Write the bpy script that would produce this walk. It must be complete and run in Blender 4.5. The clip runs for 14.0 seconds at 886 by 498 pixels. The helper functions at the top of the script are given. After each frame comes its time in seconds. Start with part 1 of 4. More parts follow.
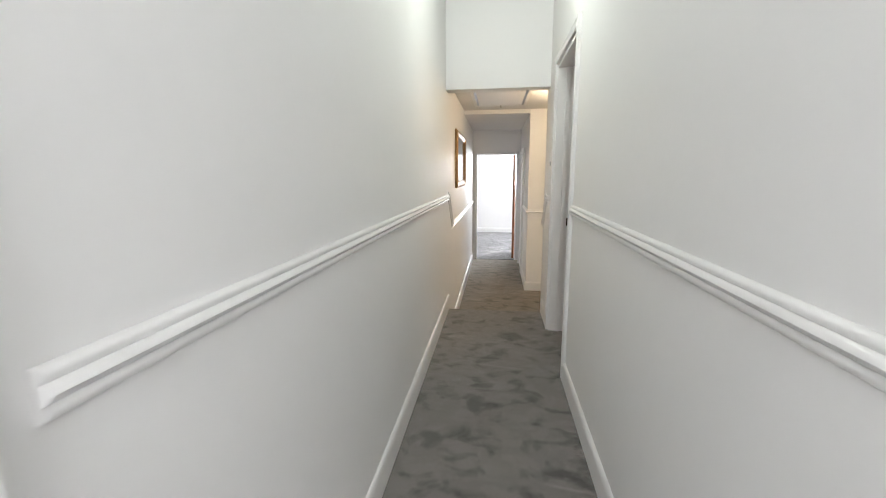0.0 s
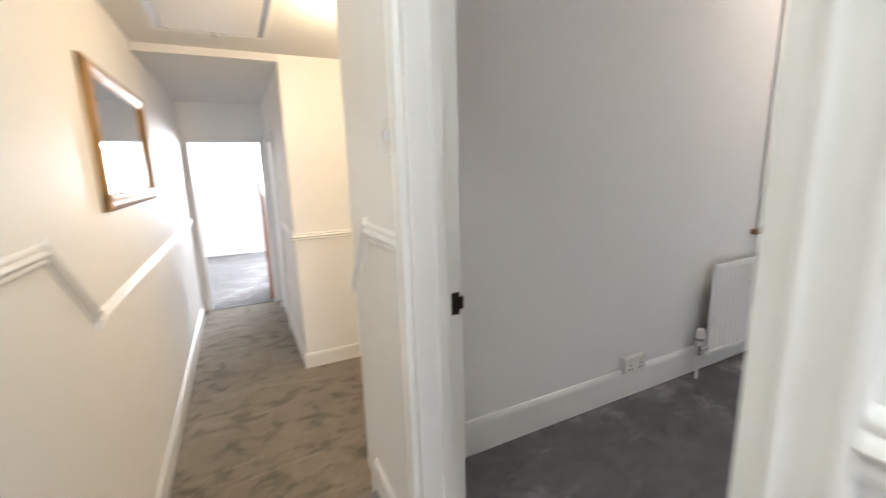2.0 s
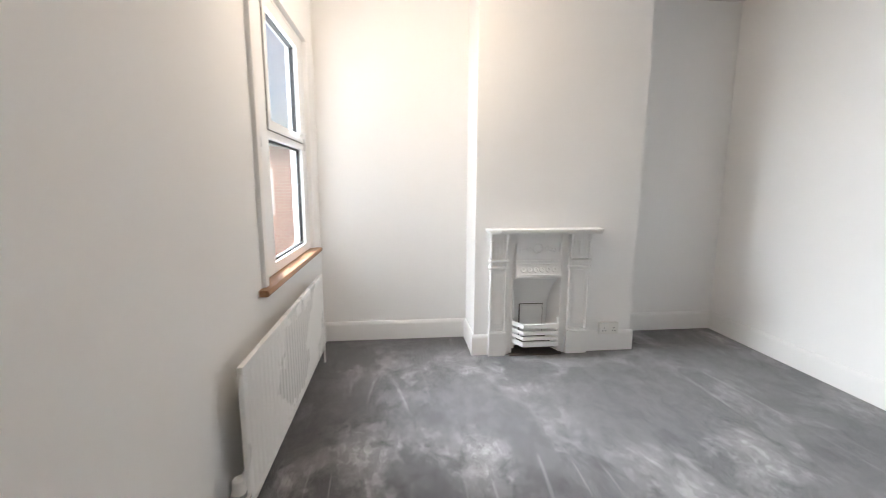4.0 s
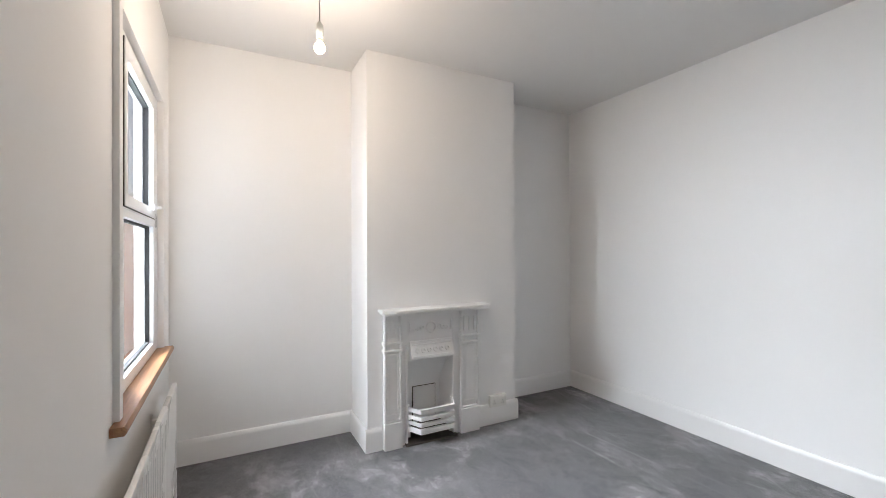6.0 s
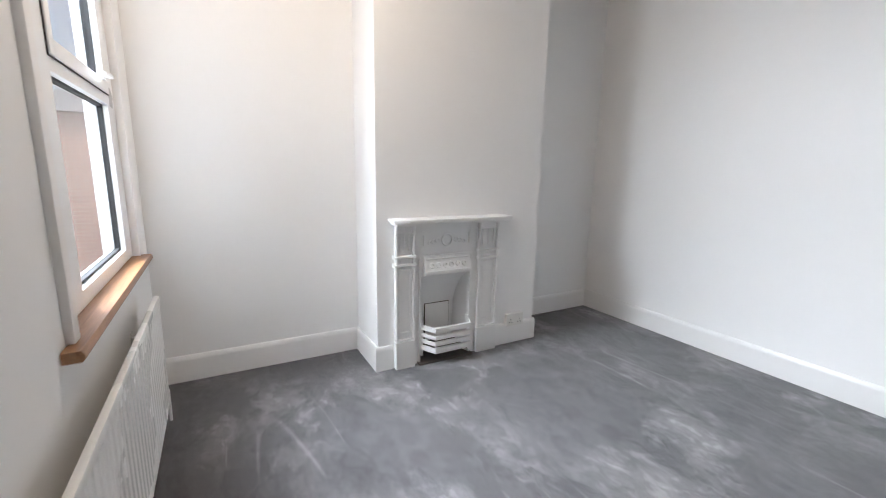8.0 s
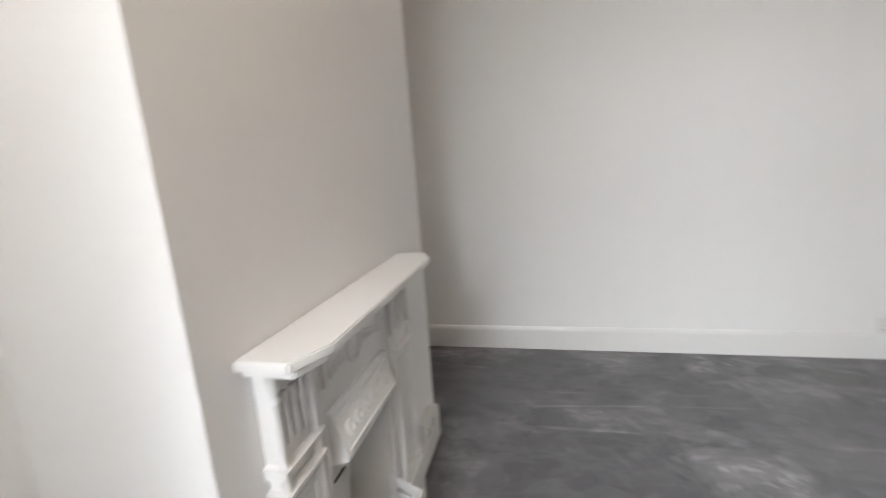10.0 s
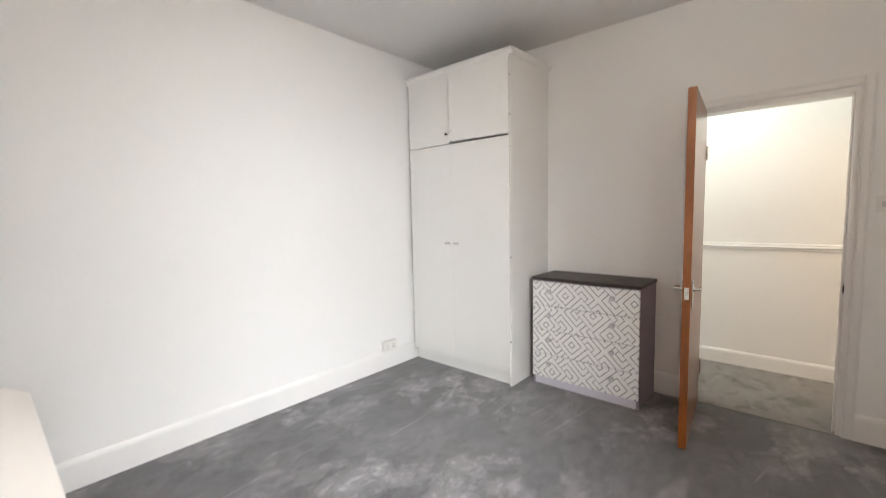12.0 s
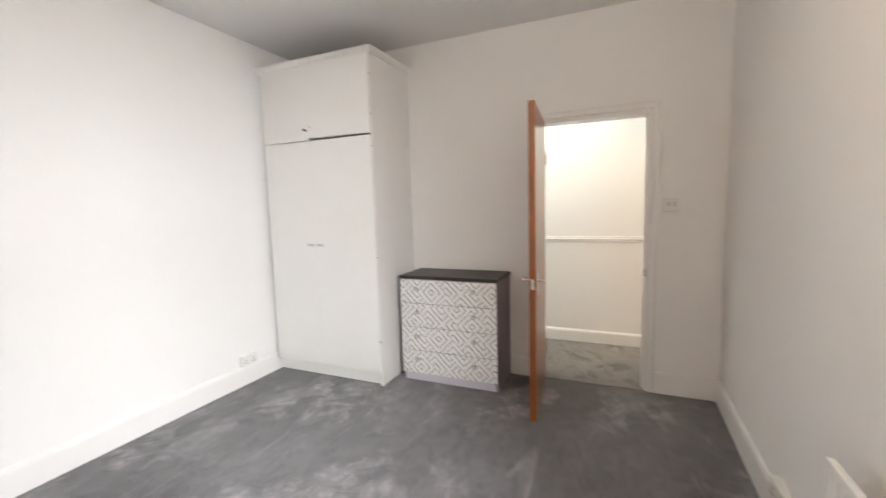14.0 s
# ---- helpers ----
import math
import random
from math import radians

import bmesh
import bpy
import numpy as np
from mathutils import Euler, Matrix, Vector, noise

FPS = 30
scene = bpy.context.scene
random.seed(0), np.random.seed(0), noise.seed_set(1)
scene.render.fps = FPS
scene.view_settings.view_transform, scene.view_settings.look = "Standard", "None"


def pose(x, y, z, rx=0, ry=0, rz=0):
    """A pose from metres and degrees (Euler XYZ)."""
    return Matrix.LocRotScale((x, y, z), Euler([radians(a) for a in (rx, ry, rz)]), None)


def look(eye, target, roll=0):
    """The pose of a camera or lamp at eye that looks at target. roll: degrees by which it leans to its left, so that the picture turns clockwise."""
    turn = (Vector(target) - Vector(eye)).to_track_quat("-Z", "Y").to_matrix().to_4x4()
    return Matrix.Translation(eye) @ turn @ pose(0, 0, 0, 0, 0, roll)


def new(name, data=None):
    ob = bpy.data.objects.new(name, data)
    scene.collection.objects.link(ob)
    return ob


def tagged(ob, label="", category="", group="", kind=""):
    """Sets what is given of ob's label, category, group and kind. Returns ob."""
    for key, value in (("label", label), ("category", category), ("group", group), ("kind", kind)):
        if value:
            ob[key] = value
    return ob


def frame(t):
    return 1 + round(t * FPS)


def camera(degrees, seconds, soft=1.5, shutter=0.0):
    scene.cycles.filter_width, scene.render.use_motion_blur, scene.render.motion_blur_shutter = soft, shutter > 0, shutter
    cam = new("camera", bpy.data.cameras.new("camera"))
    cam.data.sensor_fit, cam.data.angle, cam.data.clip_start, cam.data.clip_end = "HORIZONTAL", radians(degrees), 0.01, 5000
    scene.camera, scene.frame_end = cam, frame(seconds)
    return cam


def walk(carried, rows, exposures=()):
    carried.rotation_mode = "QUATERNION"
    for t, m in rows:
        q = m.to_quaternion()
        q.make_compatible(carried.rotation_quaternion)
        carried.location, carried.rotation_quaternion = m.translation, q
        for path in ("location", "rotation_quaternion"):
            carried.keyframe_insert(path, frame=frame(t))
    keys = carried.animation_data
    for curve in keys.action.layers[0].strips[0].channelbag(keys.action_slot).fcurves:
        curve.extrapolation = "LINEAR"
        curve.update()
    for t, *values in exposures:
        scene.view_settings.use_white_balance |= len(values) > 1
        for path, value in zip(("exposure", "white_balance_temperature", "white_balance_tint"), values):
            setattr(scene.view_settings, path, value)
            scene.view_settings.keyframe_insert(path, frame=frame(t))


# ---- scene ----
cam = camera(94.1, 14.0, soft=0.9, shutter=0.4)
PATH = [
    (0, (0.437, 0.33, 1.228), (0.182, 2.281, 0.87), -0.4),
    (0.5, (0.39, 0.855, 1.219), (0.247, 2.812, 0.834), -0.4),
    (1, (0.335, 1.465, 1.234), (0.351, 3.425, 0.838), 0.3),
    (1.5, (0.354, 2.021, 1.221), (0.783, 3.931, 0.813), -1.3),
    (2, (0.485, 2.593, 1.218), (1.35, 4.354, 0.83), -1.7),
    (2.3, (0.602, 2.821, 1.221), (1.896, 4.304, 0.866), -3.1),
    (2.5, (0.698, 2.947, 1.222), (2.287, 4.112, 0.876), -2.9),
    (3, (0.912, 3.206, 1.257), (2.859, 3.558, 0.964), -0.8),
    (3.5, (1.144, 3.32, 1.246), (3.117, 3.251, 0.924), -0.3),
    (4, (1.409, 3.357, 1.263), (3.374, 3.149, 0.953), 0.2),
    (4.2, (1.49, 3.407, 1.252), (3.435, 3.047, 0.961), -0.3),
    (6.3, (1.628, 3.647, 1.356), (3.385, 2.691, 1.341), -0.1),
    (6.5, (1.638, 3.626, 1.34), (3.396, 2.677, 1.251), 0.1),
    (7, (1.652, 3.618, 1.26), (3.399, 2.69, 0.966), 0.6),
    (7.2, (1.663, 3.645, 1.226), (3.407, 2.728, 0.88), 0.9),
    (9.3, (3.226, 3.479, 1.249), (4.851, 2.371, 0.886), -1.4),
    (9.5, (3.417, 3.435, 1.247), (4.853, 2.087, 0.899), -2.2),
    (10, (3.809, 3.279, 1.243), (4.265, 1.371, 0.856), -4.1),
    (10.5, (3.993, 3.188, 1.257), (3.415, 1.316, 0.858), -3.9),
    (11, (4.182, 3.235, 1.279), (2.903, 1.757, 0.854), -3.3),
    (11.5, (4.242, 3.291, 1.294), (2.811, 1.947, 0.911), -1.6),
    (12, (4.227, 3.327, 1.35), (2.73, 2.012, 1.175), -1.2),
    (12.5, (4.219, 3.324, 1.432), (2.689, 2.036, 1.418), -1.1),
    (13, (4.23, 3.324, 1.451), (2.663, 2.083, 1.506), -0.7),
    (13.5, (4.22, 3.323, 1.418), (2.593, 2.161, 1.378), -1.0),
    (14, (4.191, 3.36, 1.374), (2.369, 2.562, 1.168), -1.6),
]
EXPOSURES = [(0, -0.35, 6500, 10), (0.5, -0.2, 6500, 10), (1.0, -0.05, 6350, 10), (1.5, 0.05, 6250, 10), (2.0, 0.25, 6350, 11), (2.6, 0.45, 6600, 11), (3.5, 0.55, 6700, 11), (4.2, 0.25, 6600, 11), (6.3, -0.02, 6450, 12), (7.2, 0.1, 6400, 12), (9.3, 0.04, 6250, 12), (9.8, -0.3, 6600, 12), (10.4, -0.15, 7150, 13), (11, 0.16, 7000, 12), (12, 0.26, 6950, 13), (14, 0.36, 7000, 14)]
walk(cam, [(t, look(eye, target, roll)) for t, eye, target, roll in PATH], EXPOSURES)
SKY, WINDOW_W, SKYLIGHT_W, FAR_W, END_W, BULB_W, HALL_W, STAIR_L = 0.15, 340.0, 62.0, 330.0, 48.0, 15.5, 15.0, 23.0
CARPET_DARK, CARPET_LIGHT = (0.050, 0.048, 0.053), (0.45, 0.433, 0.442)
WALL_C, HALL_C = (0.87, 0.863, 0.855), (0.87, 0.863, 0.855)
DOOR_D, DOOR_L = (0.22, 0.057, 0.008), (0.33, 0.098, 0.016)

# ---- world, sun and lamps ----
world = bpy.data.worlds.new("sky")
scene.world = world
world.use_nodes = True
wn = world.node_tree.nodes
sky = wn.new("ShaderNodeTexSky")
sky.sky_type, sky.sun_disc = "NISHITA", False
sky.sun_elevation, sky.sun_rotation = radians(48), radians(225)
sky.air_density, sky.dust_density = 1.0, 4.0
wn["Background"].inputs["Strength"].default_value = SKY
world.node_tree.links.new(sky.outputs[0], wn["Background"].inputs["Color"])


def lamp(name, kind, m, energy, colour, size=0.1, size_y=None, angle=None):
    data = bpy.data.lights.new(name, kind)
    data.energy, data.color = energy, colour
    if kind == "AREA":
        data.size = size
        if size_y:
            data.shape, data.size_y = "RECTANGLE", size_y
    elif kind == "SUN":
        data.angle = radians(angle)
    else:
        data.shadow_soft_size = size
    ob = new(name, data)
    ob.matrix_world = m
    return ob


lamp("sun", "SUN", look((-5, -5, 8), (0, 0, 0)), 4.0, (1.0, 0.96, 0.9), angle=14)
lamp("window_daylight", "AREA", look((4.7, 5.42, 2.35), (2.85, 2.1, 0.75)), WINDOW_W, (0.84, 0.93, 1.0), 1.3, 1.5)
lamp("window_skylight", "AREA", look((4.32, 4.8, 2.2), (3.6, 2.45, 1.0)), SKYLIGHT_W, (0.84, 0.93, 1.0), 1.0, 1.2)
lamp("far_window_daylight", "AREA", pose(1.65, 11.69, 1.35, -90, 0, 0), FAR_W, (0.92, 0.96, 1.0), 1.0, 1.1)
# added to light the landing evenly from behind; its window is unseen, only assumed
lamp("landing_assumed_daylight", "AREA", pose(0.44, -1.33, 1.55, 90, 0, 0), END_W, (0.95, 0.97, 1.0), 0.6, 1.1)
lamp("bulb_glow", "POINT", pose(3.608, 3.259, 2.309), BULB_W, (1.0, 0.83, 0.66), 0.03)
lamp("landing_glow", "POINT", pose(0.44, 2.55, 2.56), HALL_W, (0.91, 1.0, 0.92), 0.13)
lamp("stair_glow", "POINT", pose(1.17, 4.70, 1.85), STAIR_L, (1.0, 0.77, 0.50), 0.06)

# ---- materials ----


def mat(name, base, rough=0.6, metal=0.0, vary=0.04, scale=3.0, fine=60.0, bump=0.0, coat=0.0, bumpscale=None, uneven=0.0):
    """Paint, metal or plastic: tone variation at two scales and a fine relief."""
    m = bpy.data.materials.new(name)
    m.use_nodes = True
    n, l = m.node_tree.nodes, m.node_tree.links
    p = n["Principled BSDF"]
    p.inputs["Metallic"].default_value = metal
    p.inputs["Coat Weight"].default_value = coat
    geo = n.new("ShaderNodeNewGeometry")
    big, small = n.new("ShaderNodeTexNoise"), n.new("ShaderNodeTexNoise")
    big.inputs["Scale"].default_value, small.inputs["Scale"].default_value = scale, fine
    big.inputs["Detail"].default_value = 4
    for t in (big, small):
        l.new(geo.outputs["Position"], t.inputs["Vector"])
    mix = n.new("ShaderNodeMix")
    mix.data_type = "RGBA"
    mix.inputs[6].default_value = (*[c * (1 - vary) for c in base], 1)
    mix.inputs[7].default_value = (*[min(1, c * (1 + vary)) for c in base], 1)
    add = n.new("ShaderNodeMath")
    add.operation = "MULTIPLY_ADD"
    add.inputs[1].default_value, add.inputs[2].default_value = 0.35, 0.0
    l.new(small.outputs[0], add.inputs[0])
    add2 = n.new("ShaderNodeMath")
    add2.operation = "MULTIPLY_ADD"
    add2.inputs[1].default_value = 0.65
    l.new(big.outputs[0], add2.inputs[0])
    l.new(add.outputs[0], add2.inputs[2])
    l.new(add2.outputs[0], mix.inputs[0])
    l.new(mix.outputs[2], p.inputs["Base Color"])
    r = n.new("ShaderNodeMapRange")
    r.inputs[3].default_value, r.inputs[4].default_value = max(0.02, rough - 0.08), min(1, rough + 0.08)
    l.new(big.outputs[0], r.inputs[0])
    l.new(r.outputs[0], p.inputs["Roughness"])
    if bump:
        b = n.new("ShaderNodeBump")
        b.inputs["Strength"].default_value, b.inputs["Distance"].default_value = bump, 0.002
        bt = n.new("ShaderNodeTexNoise")
        bt.inputs["Scale"].default_value, bt.inputs["Detail"].default_value = bumpscale or fine, 3
        l.new(geo.outputs["Position"], bt.inputs["Vector"])
        l.new(bt.outputs[0], b.inputs["Height"])
        if uneven:
            u, ut = n.new("ShaderNodeBump"), n.new("ShaderNodeTexNoise")
            u.inputs["Strength"].default_value, u.inputs["Distance"].default_value = uneven, 0.02
            ut.inputs["Scale"].default_value, ut.inputs["Detail"].default_value = 5.0, 3
            l.new(geo.outputs["Position"], ut.inputs["Vector"])
            l.new(ut.outputs[0], u.inputs["Height"])
            l.new(u.outputs[0], b.inputs["Normal"])
        l.new(b.outputs[0], p.inputs["Normal"])
    return m


def carpet_mat(name, lift, smear, scuff, dark=CARPET_DARK, light=CARPET_LIGHT):
    """Grey cut pile: brushed nap patches, dark scuffs, streaks and a fibre relief."""
    m = bpy.data.materials.new(name)
    m.use_nodes = True
    n, l = m.node_tree.nodes, m.node_tree.links
    p = n["Principled BSDF"]
    p.inputs["Roughness"].default_value = 0.95
    p.inputs["Sheen Weight"].default_value = 0.3
    p.inputs["Sheen Roughness"].default_value = 0.4
    p.inputs["Specular IOR Level"].default_value = 0.1
    geo = n.new("ShaderNodeNewGeometry")

    def noise_of(scale, detail, distortion, stretch=None, rough=0.5):
        t = n.new("ShaderNodeTexNoise")
        t.inputs["Scale"].default_value, t.inputs["Detail"].default_value = scale, detail
        t.inputs["Distortion"].default_value, t.inputs["Roughness"].default_value = distortion, rough
        src = geo.outputs["Position"]
        if stretch:
            mp = n.new("ShaderNodeMapping")
            mp.inputs["Scale"].default_value = stretch[0]
            mp.inputs["Rotation"].default_value = (0, 0, radians(stretch[1]))
            l.new(src, mp.inputs[0])
            src = mp.outputs[0]
        l.new(src, t.inputs["Vector"])
        return t.outputs[0]

    def ramp(src, stops):
        r = n.new("ShaderNodeValToRGB")
        while len(r.color_ramp.elements) < len(stops):
            r.color_ramp.elements.new(0.5)
        for e, (at, v) in zip(r.color_ramp.elements, stops):
            e.position, e.color = at, (v, v, v, 1)
        l.new(src, r.inputs[0])
        return r.outputs[0]

    def math2(op, a, b):
        k = n.new("ShaderNodeMath")
        k.operation = op
        for i, v in enumerate((a, b)):
            if isinstance(v, (int, float)):
                k.inputs[i].default_value = v
            else:
                l.new(v, k.inputs[i])
        return k.outputs[0]

    smears = ramp(noise_of(2.3, 6, 0.3, ((1.0, 1.2, 1), -32), 0.66), [(0.485, 0.0), (0.535, 0.45), (0.60, 0.7), (0.64, 1.0)])
    nap = ramp(noise_of(6.0, 4, 0.7, ((1, 1.6, 1), 32), 0.55), [(0.49, 0.0), (0.545, 1.0)])
    blots = ramp(noise_of(11.0, 3, 0.4, ((1, 1.5, 1), -25), 0.55), [(0.52, 0.0), (0.57, 1.0)])
    scuffs = ramp(noise_of(6.5, 4, 0.6, ((1, 1.4, 1), 70), 0.55), [(0.51, 0.0), (0.56, 0.35), (0.66, 1.0)])
    seams = noise_of(0.8, 0, 0.1, ((0.32, 1.7, 1), -48))
    line = ramp(math2("ABSOLUTE", math2("SUBTRACT", math2("FRACT", math2("MULTIPLY", seams, 9.0), 0), 0.5), 0), [(0.0, 1.0), (0.022, 0.7), (0.05, 0.0)])
    gaps = ramp(noise_of(1.9, 2, 0), [(0.54, 0.0), (0.62, 1.0)])
    broad = noise_of(0.9, 2, 0.2)
    gate = ramp(noise_of(1.15, 2, 0.2), [(0.40, 0.12), (0.60, 1.0)])
    smears = math2("MULTIPLY", smears, gate)
    pile = noise_of(420, 2, 0)
    v = math2("ADD", math2("ADD", math2("MULTIPLY", smears, smear), lift), math2("MULTIPLY", nap, 0.05))
    v = math2("ADD", v, math2("MULTIPLY", math2("MULTIPLY", blots, smears), smear * 0.8))
    v = math2("ADD", v, math2("MULTIPLY", math2("MULTIPLY", line, gaps), 0.20))
    v = math2("ADD", v, math2("MULTIPLY", broad, 0.26))
    v = math2("SUBTRACT", v, math2("MULTIPLY", scuffs, scuff))
    v = math2("ADD", v, math2("MULTIPLY", math2("SUBTRACT", pile, 0.5), 0.40))
    mix = n.new("ShaderNodeMix")
    mix.data_type = "RGBA"
    mix.inputs[6].default_value = (*dark, 1)
    mix.inputs[7].default_value = (*light, 1)
    l.new(v, mix.inputs[0])
    l.new(mix.outputs[2], p.inputs["Base Color"])
    b = n.new("ShaderNodeBump")
    b.inputs["Strength"].default_value, b.inputs["Distance"].default_value = 0.6, 0.004
    l.new(math2("ADD", pile, math2("MULTIPLY", v, 0.5)), b.inputs["Height"])
    l.new(b.outputs[0], p.inputs["Normal"])
    return m


def wood_mat(name, dark, light, rough, stretch, coat=0.0):
    """Straight-grained timber; stretch: how the grain is drawn out along x, y and z."""
    m = bpy.data.materials.new(name)
    m.use_nodes = True
    n, l = m.node_tree.nodes, m.node_tree.links
    p = n["Principled BSDF"]
    p.inputs["Roughness"].default_value = rough
    p.inputs["Coat Weight"].default_value, p.inputs["Coat Roughness"].default_value = coat, 0.12
    tc, mp = n.new("ShaderNodeTexCoord"), n.new("ShaderNodeMapping")
    mp.inputs["Scale"].default_value = stretch
    l.new(tc.outputs["Object"], mp.inputs[0])
    a, b = n.new("ShaderNodeTexNoise"), n.new("ShaderNodeTexNoise")
    a.inputs["Scale"].default_value, a.inputs["Detail"].default_value, a.inputs["Distortion"].default_value = 5, 6, 1.2
    b.inputs["Scale"].default_value, b.inputs["Detail"].default_value = 60, 4
    for t in (a, b):
        l.new(mp.outputs[0], t.inputs["Vector"])
    r = n.new("ShaderNodeValToRGB")
    r.color_ramp.elements[0].position, r.color_ramp.elements[0].color = 0.3, (*dark, 1)
    r.color_ramp.elements[1].position, r.color_ramp.elements[1].color = 0.72, (*light, 1)
    k = n.new("ShaderNodeMix")
    k.inputs[0].default_value = 0.3
    l.new(a.outputs[0], k.inputs[2])
    l.new(b.outputs[0], k.inputs[3])
    l.new(k.outputs[0], r.inputs[0])
    l.new(r.outputs[0], p.inputs["Base Color"])
    bp = n.new("ShaderNodeBump")
    bp.inputs["Strength"].default_value, bp.inputs["Distance"].default_value = 0.15, 0.001
    l.new(b.outputs[0], bp.inputs["Height"])
    l.new(bp.outputs[0], p.inputs["Normal"])
    return m


def drawer_print_mat():
    """White foil printed with dark lines: nested diamonds and mitred stripes."""
    m = bpy.data.materials.new("drawer_print")
    m.use_nodes = True
    n, l = m.node_tree.nodes, m.node_tree.links
    p = n["Principled BSDF"]
    p.inputs["Roughness"].default_value = 0.4
    geo = n.new("ShaderNodeNewGeometry")
    sep = n.new("ShaderNodeSeparateXYZ")
    l.new(geo.outputs["Position"], sep.inputs[0])

    def mm(op, a, b=0.0, c=0.0):
        k = n.new("ShaderNodeMath")
        k.operation = op
        for i, v in enumerate((a, b, c)):
            if isinstance(v, (int, float)):
                k.inputs[i].default_value = v
            else:
                l.new(v, k.inputs[i])
        return k.outputs[0]

    v = sep.outputs["Z"]
    row = mm("FLOOR", mm("DIVIDE", mm("SUBTRACT", v, 0.064), 0.188))  # the foil starts anew on each drawer
    u = mm("ADD", sep.outputs["Y"], mm("MULTIPLY", row, 0.085))
    s = 1 / 0.24
    a = mm("MULTIPLY", mm("ADD", u, v), s)
    b = mm("MULTIPLY", mm("SUBTRACT", u, v), s)
    fa = mm("ABSOLUTE", mm("SUBTRACT", mm("FRACT", a), 0.5))
    fb = mm("ABSOLUTE", mm("SUBTRACT", mm("FRACT", b), 0.5))
    cell = mm("FLOORED_MODULO", mm("ADD", mm("FLOOR", a), mm("MULTIPLY", mm("FLOOR", b), 2.0)), 4.0)
    nested, elbow = mm("MAXIMUM", fa, fb), mm("MINIMUM", fa, fb)
    field = mm("MULTIPLY", mm("COMPARE", cell, 0.0, 0.1), nested)
    for k, f in ((1.0, elbow), (2.0, nested), (3.0, elbow)):
        field = mm("ADD", field, mm("MULTIPLY", mm("COMPARE", cell, k, 0.1), f))
    wave = mm("ABSOLUTE", mm("SUBTRACT", mm("FRACT", mm("MULTIPLY", field, 5.0)), 0.5))
    line = mm("LESS_THAN", wave, 0.065)
    mix = n.new("ShaderNodeMix")
    mix.data_type = "RGBA"
    mix.inputs[6].default_value = (0.84, 0.82, 0.81, 1)
    mix.inputs[7].default_value = (0.11, 0.10, 0.105, 1)
    l.new(line, mix.inputs[0])
    l.new(mix.outputs[2], p.inputs["Base Color"])
    return m


def glass_mat(name, rough=0.0, tint=(1, 1, 1)):
    m = bpy.data.materials.new(name)
    m.use_nodes = True
    p = m.node_tree.nodes["Principled BSDF"]
    p.inputs["Base Color"].default_value = (*tint, 1)
    p.inputs["Transmission Weight"].default_value = 1.0
    p.inputs["Roughness"].default_value = rough
    p.inputs["IOR"].default_value = 1.45
    return m


def glow_mat(name, colour, strength):
    m = bpy.data.materials.new(name)
    m.use_nodes = True
    p = m.node_tree.nodes["Principled BSDF"]
    p.inputs["Base Color"].default_value = (0.8, 0.8, 0.78, 1)
    p.inputs["Emission Color"].default_value = (*colour, 1)
    p.inputs["Emission Strength"].default_value = strength
    return m


def brick_mat():
    m = bpy.data.materials.new("brickwork")
    m.use_nodes = True
    n, l = m.node_tree.nodes, m.node_tree.links
    p = n["Principled BSDF"]
    p.inputs["Roughness"].default_value = 0.9
    geo, sep, com = n.new("ShaderNodeNewGeometry"), n.new("ShaderNodeSeparateXYZ"), n.new("ShaderNodeCombineXYZ")
    l.new(geo.outputs["Position"], sep.inputs[0])
    l.new(sep.outputs["Y"], com.inputs["X"])
    l.new(sep.outputs["Z"], com.inputs["Y"])
    t = n.new("ShaderNodeTexBrick")
    t.inputs["Scale"].default_value = 1.0
    t.inputs["Brick Width"].default_value, t.inputs["Row Height"].default_value, t.inputs["Mortar Size"].default_value = 0.225, 0.075, 0.01
    t.inputs["Color1"].default_value, t.inputs["Color2"].default_value = (0.44, 0.24, 0.18, 1), (0.36, 0.18, 0.135, 1)
    t.inputs["Mortar"].default_value = (0.4, 0.37, 0.33, 1)
    l.new(com.outputs[0], t.inputs["Vector"])
    l.new(t.outputs["Color"], p.inputs["Base Color"])
    return m


WALL = mat("white_wall_paint", WALL_C, 0.85, vary=0.02, scale=1.3, fine=40, bump=0.12, bumpscale=170, uneven=0.05)
HALLWALL = mat("hall_wall_paint", HALL_C, 0.5, vary=0.02, scale=1.5, fine=30, bump=0.16, bumpscale=120, uneven=0.10)
CEIL = mat("ceiling_paint", (0.80, 0.79, 0.78), 0.8, vary=0.02, scale=1.0, fine=30, bump=0.1, bumpscale=140)
TRIM = mat("white_gloss_trim", (0.84, 0.83, 0.82), 0.32, vary=0.02, scale=4, fine=50, bump=0.05, bumpscale=60)
IRON = mat("white_painted_iron", (0.82, 0.81, 0.80), 0.38, vary=0.03, scale=8, fine=90, bump=0.1, bumpscale=150)
UPVC = mat("white_upvc", (0.84, 0.85, 0.86), 0.3, vary=0.01, scale=3, fine=30)
# black of the glazing seals and of the painted shadow line round the sash
GASKET_SHADE = mat("black_gasket_and_shade", (0.02, 0.02, 0.022), 0.6, vary=0.1)
RADW = mat("radiator_enamel", (0.84, 0.83, 0.81), 0.28, vary=0.015, scale=3, fine=40)
WARD = mat("wardrobe_white_board", (0.80, 0.79, 0.77), 0.42, vary=0.02, scale=2, fine=40, bump=0.05, bumpscale=90)
# near-black that paints the shade inside gaps, slots and holes
GAP_SHADE = mat("gap_shade", (0.03, 0.025, 0.02), 0.9, vary=0.1)
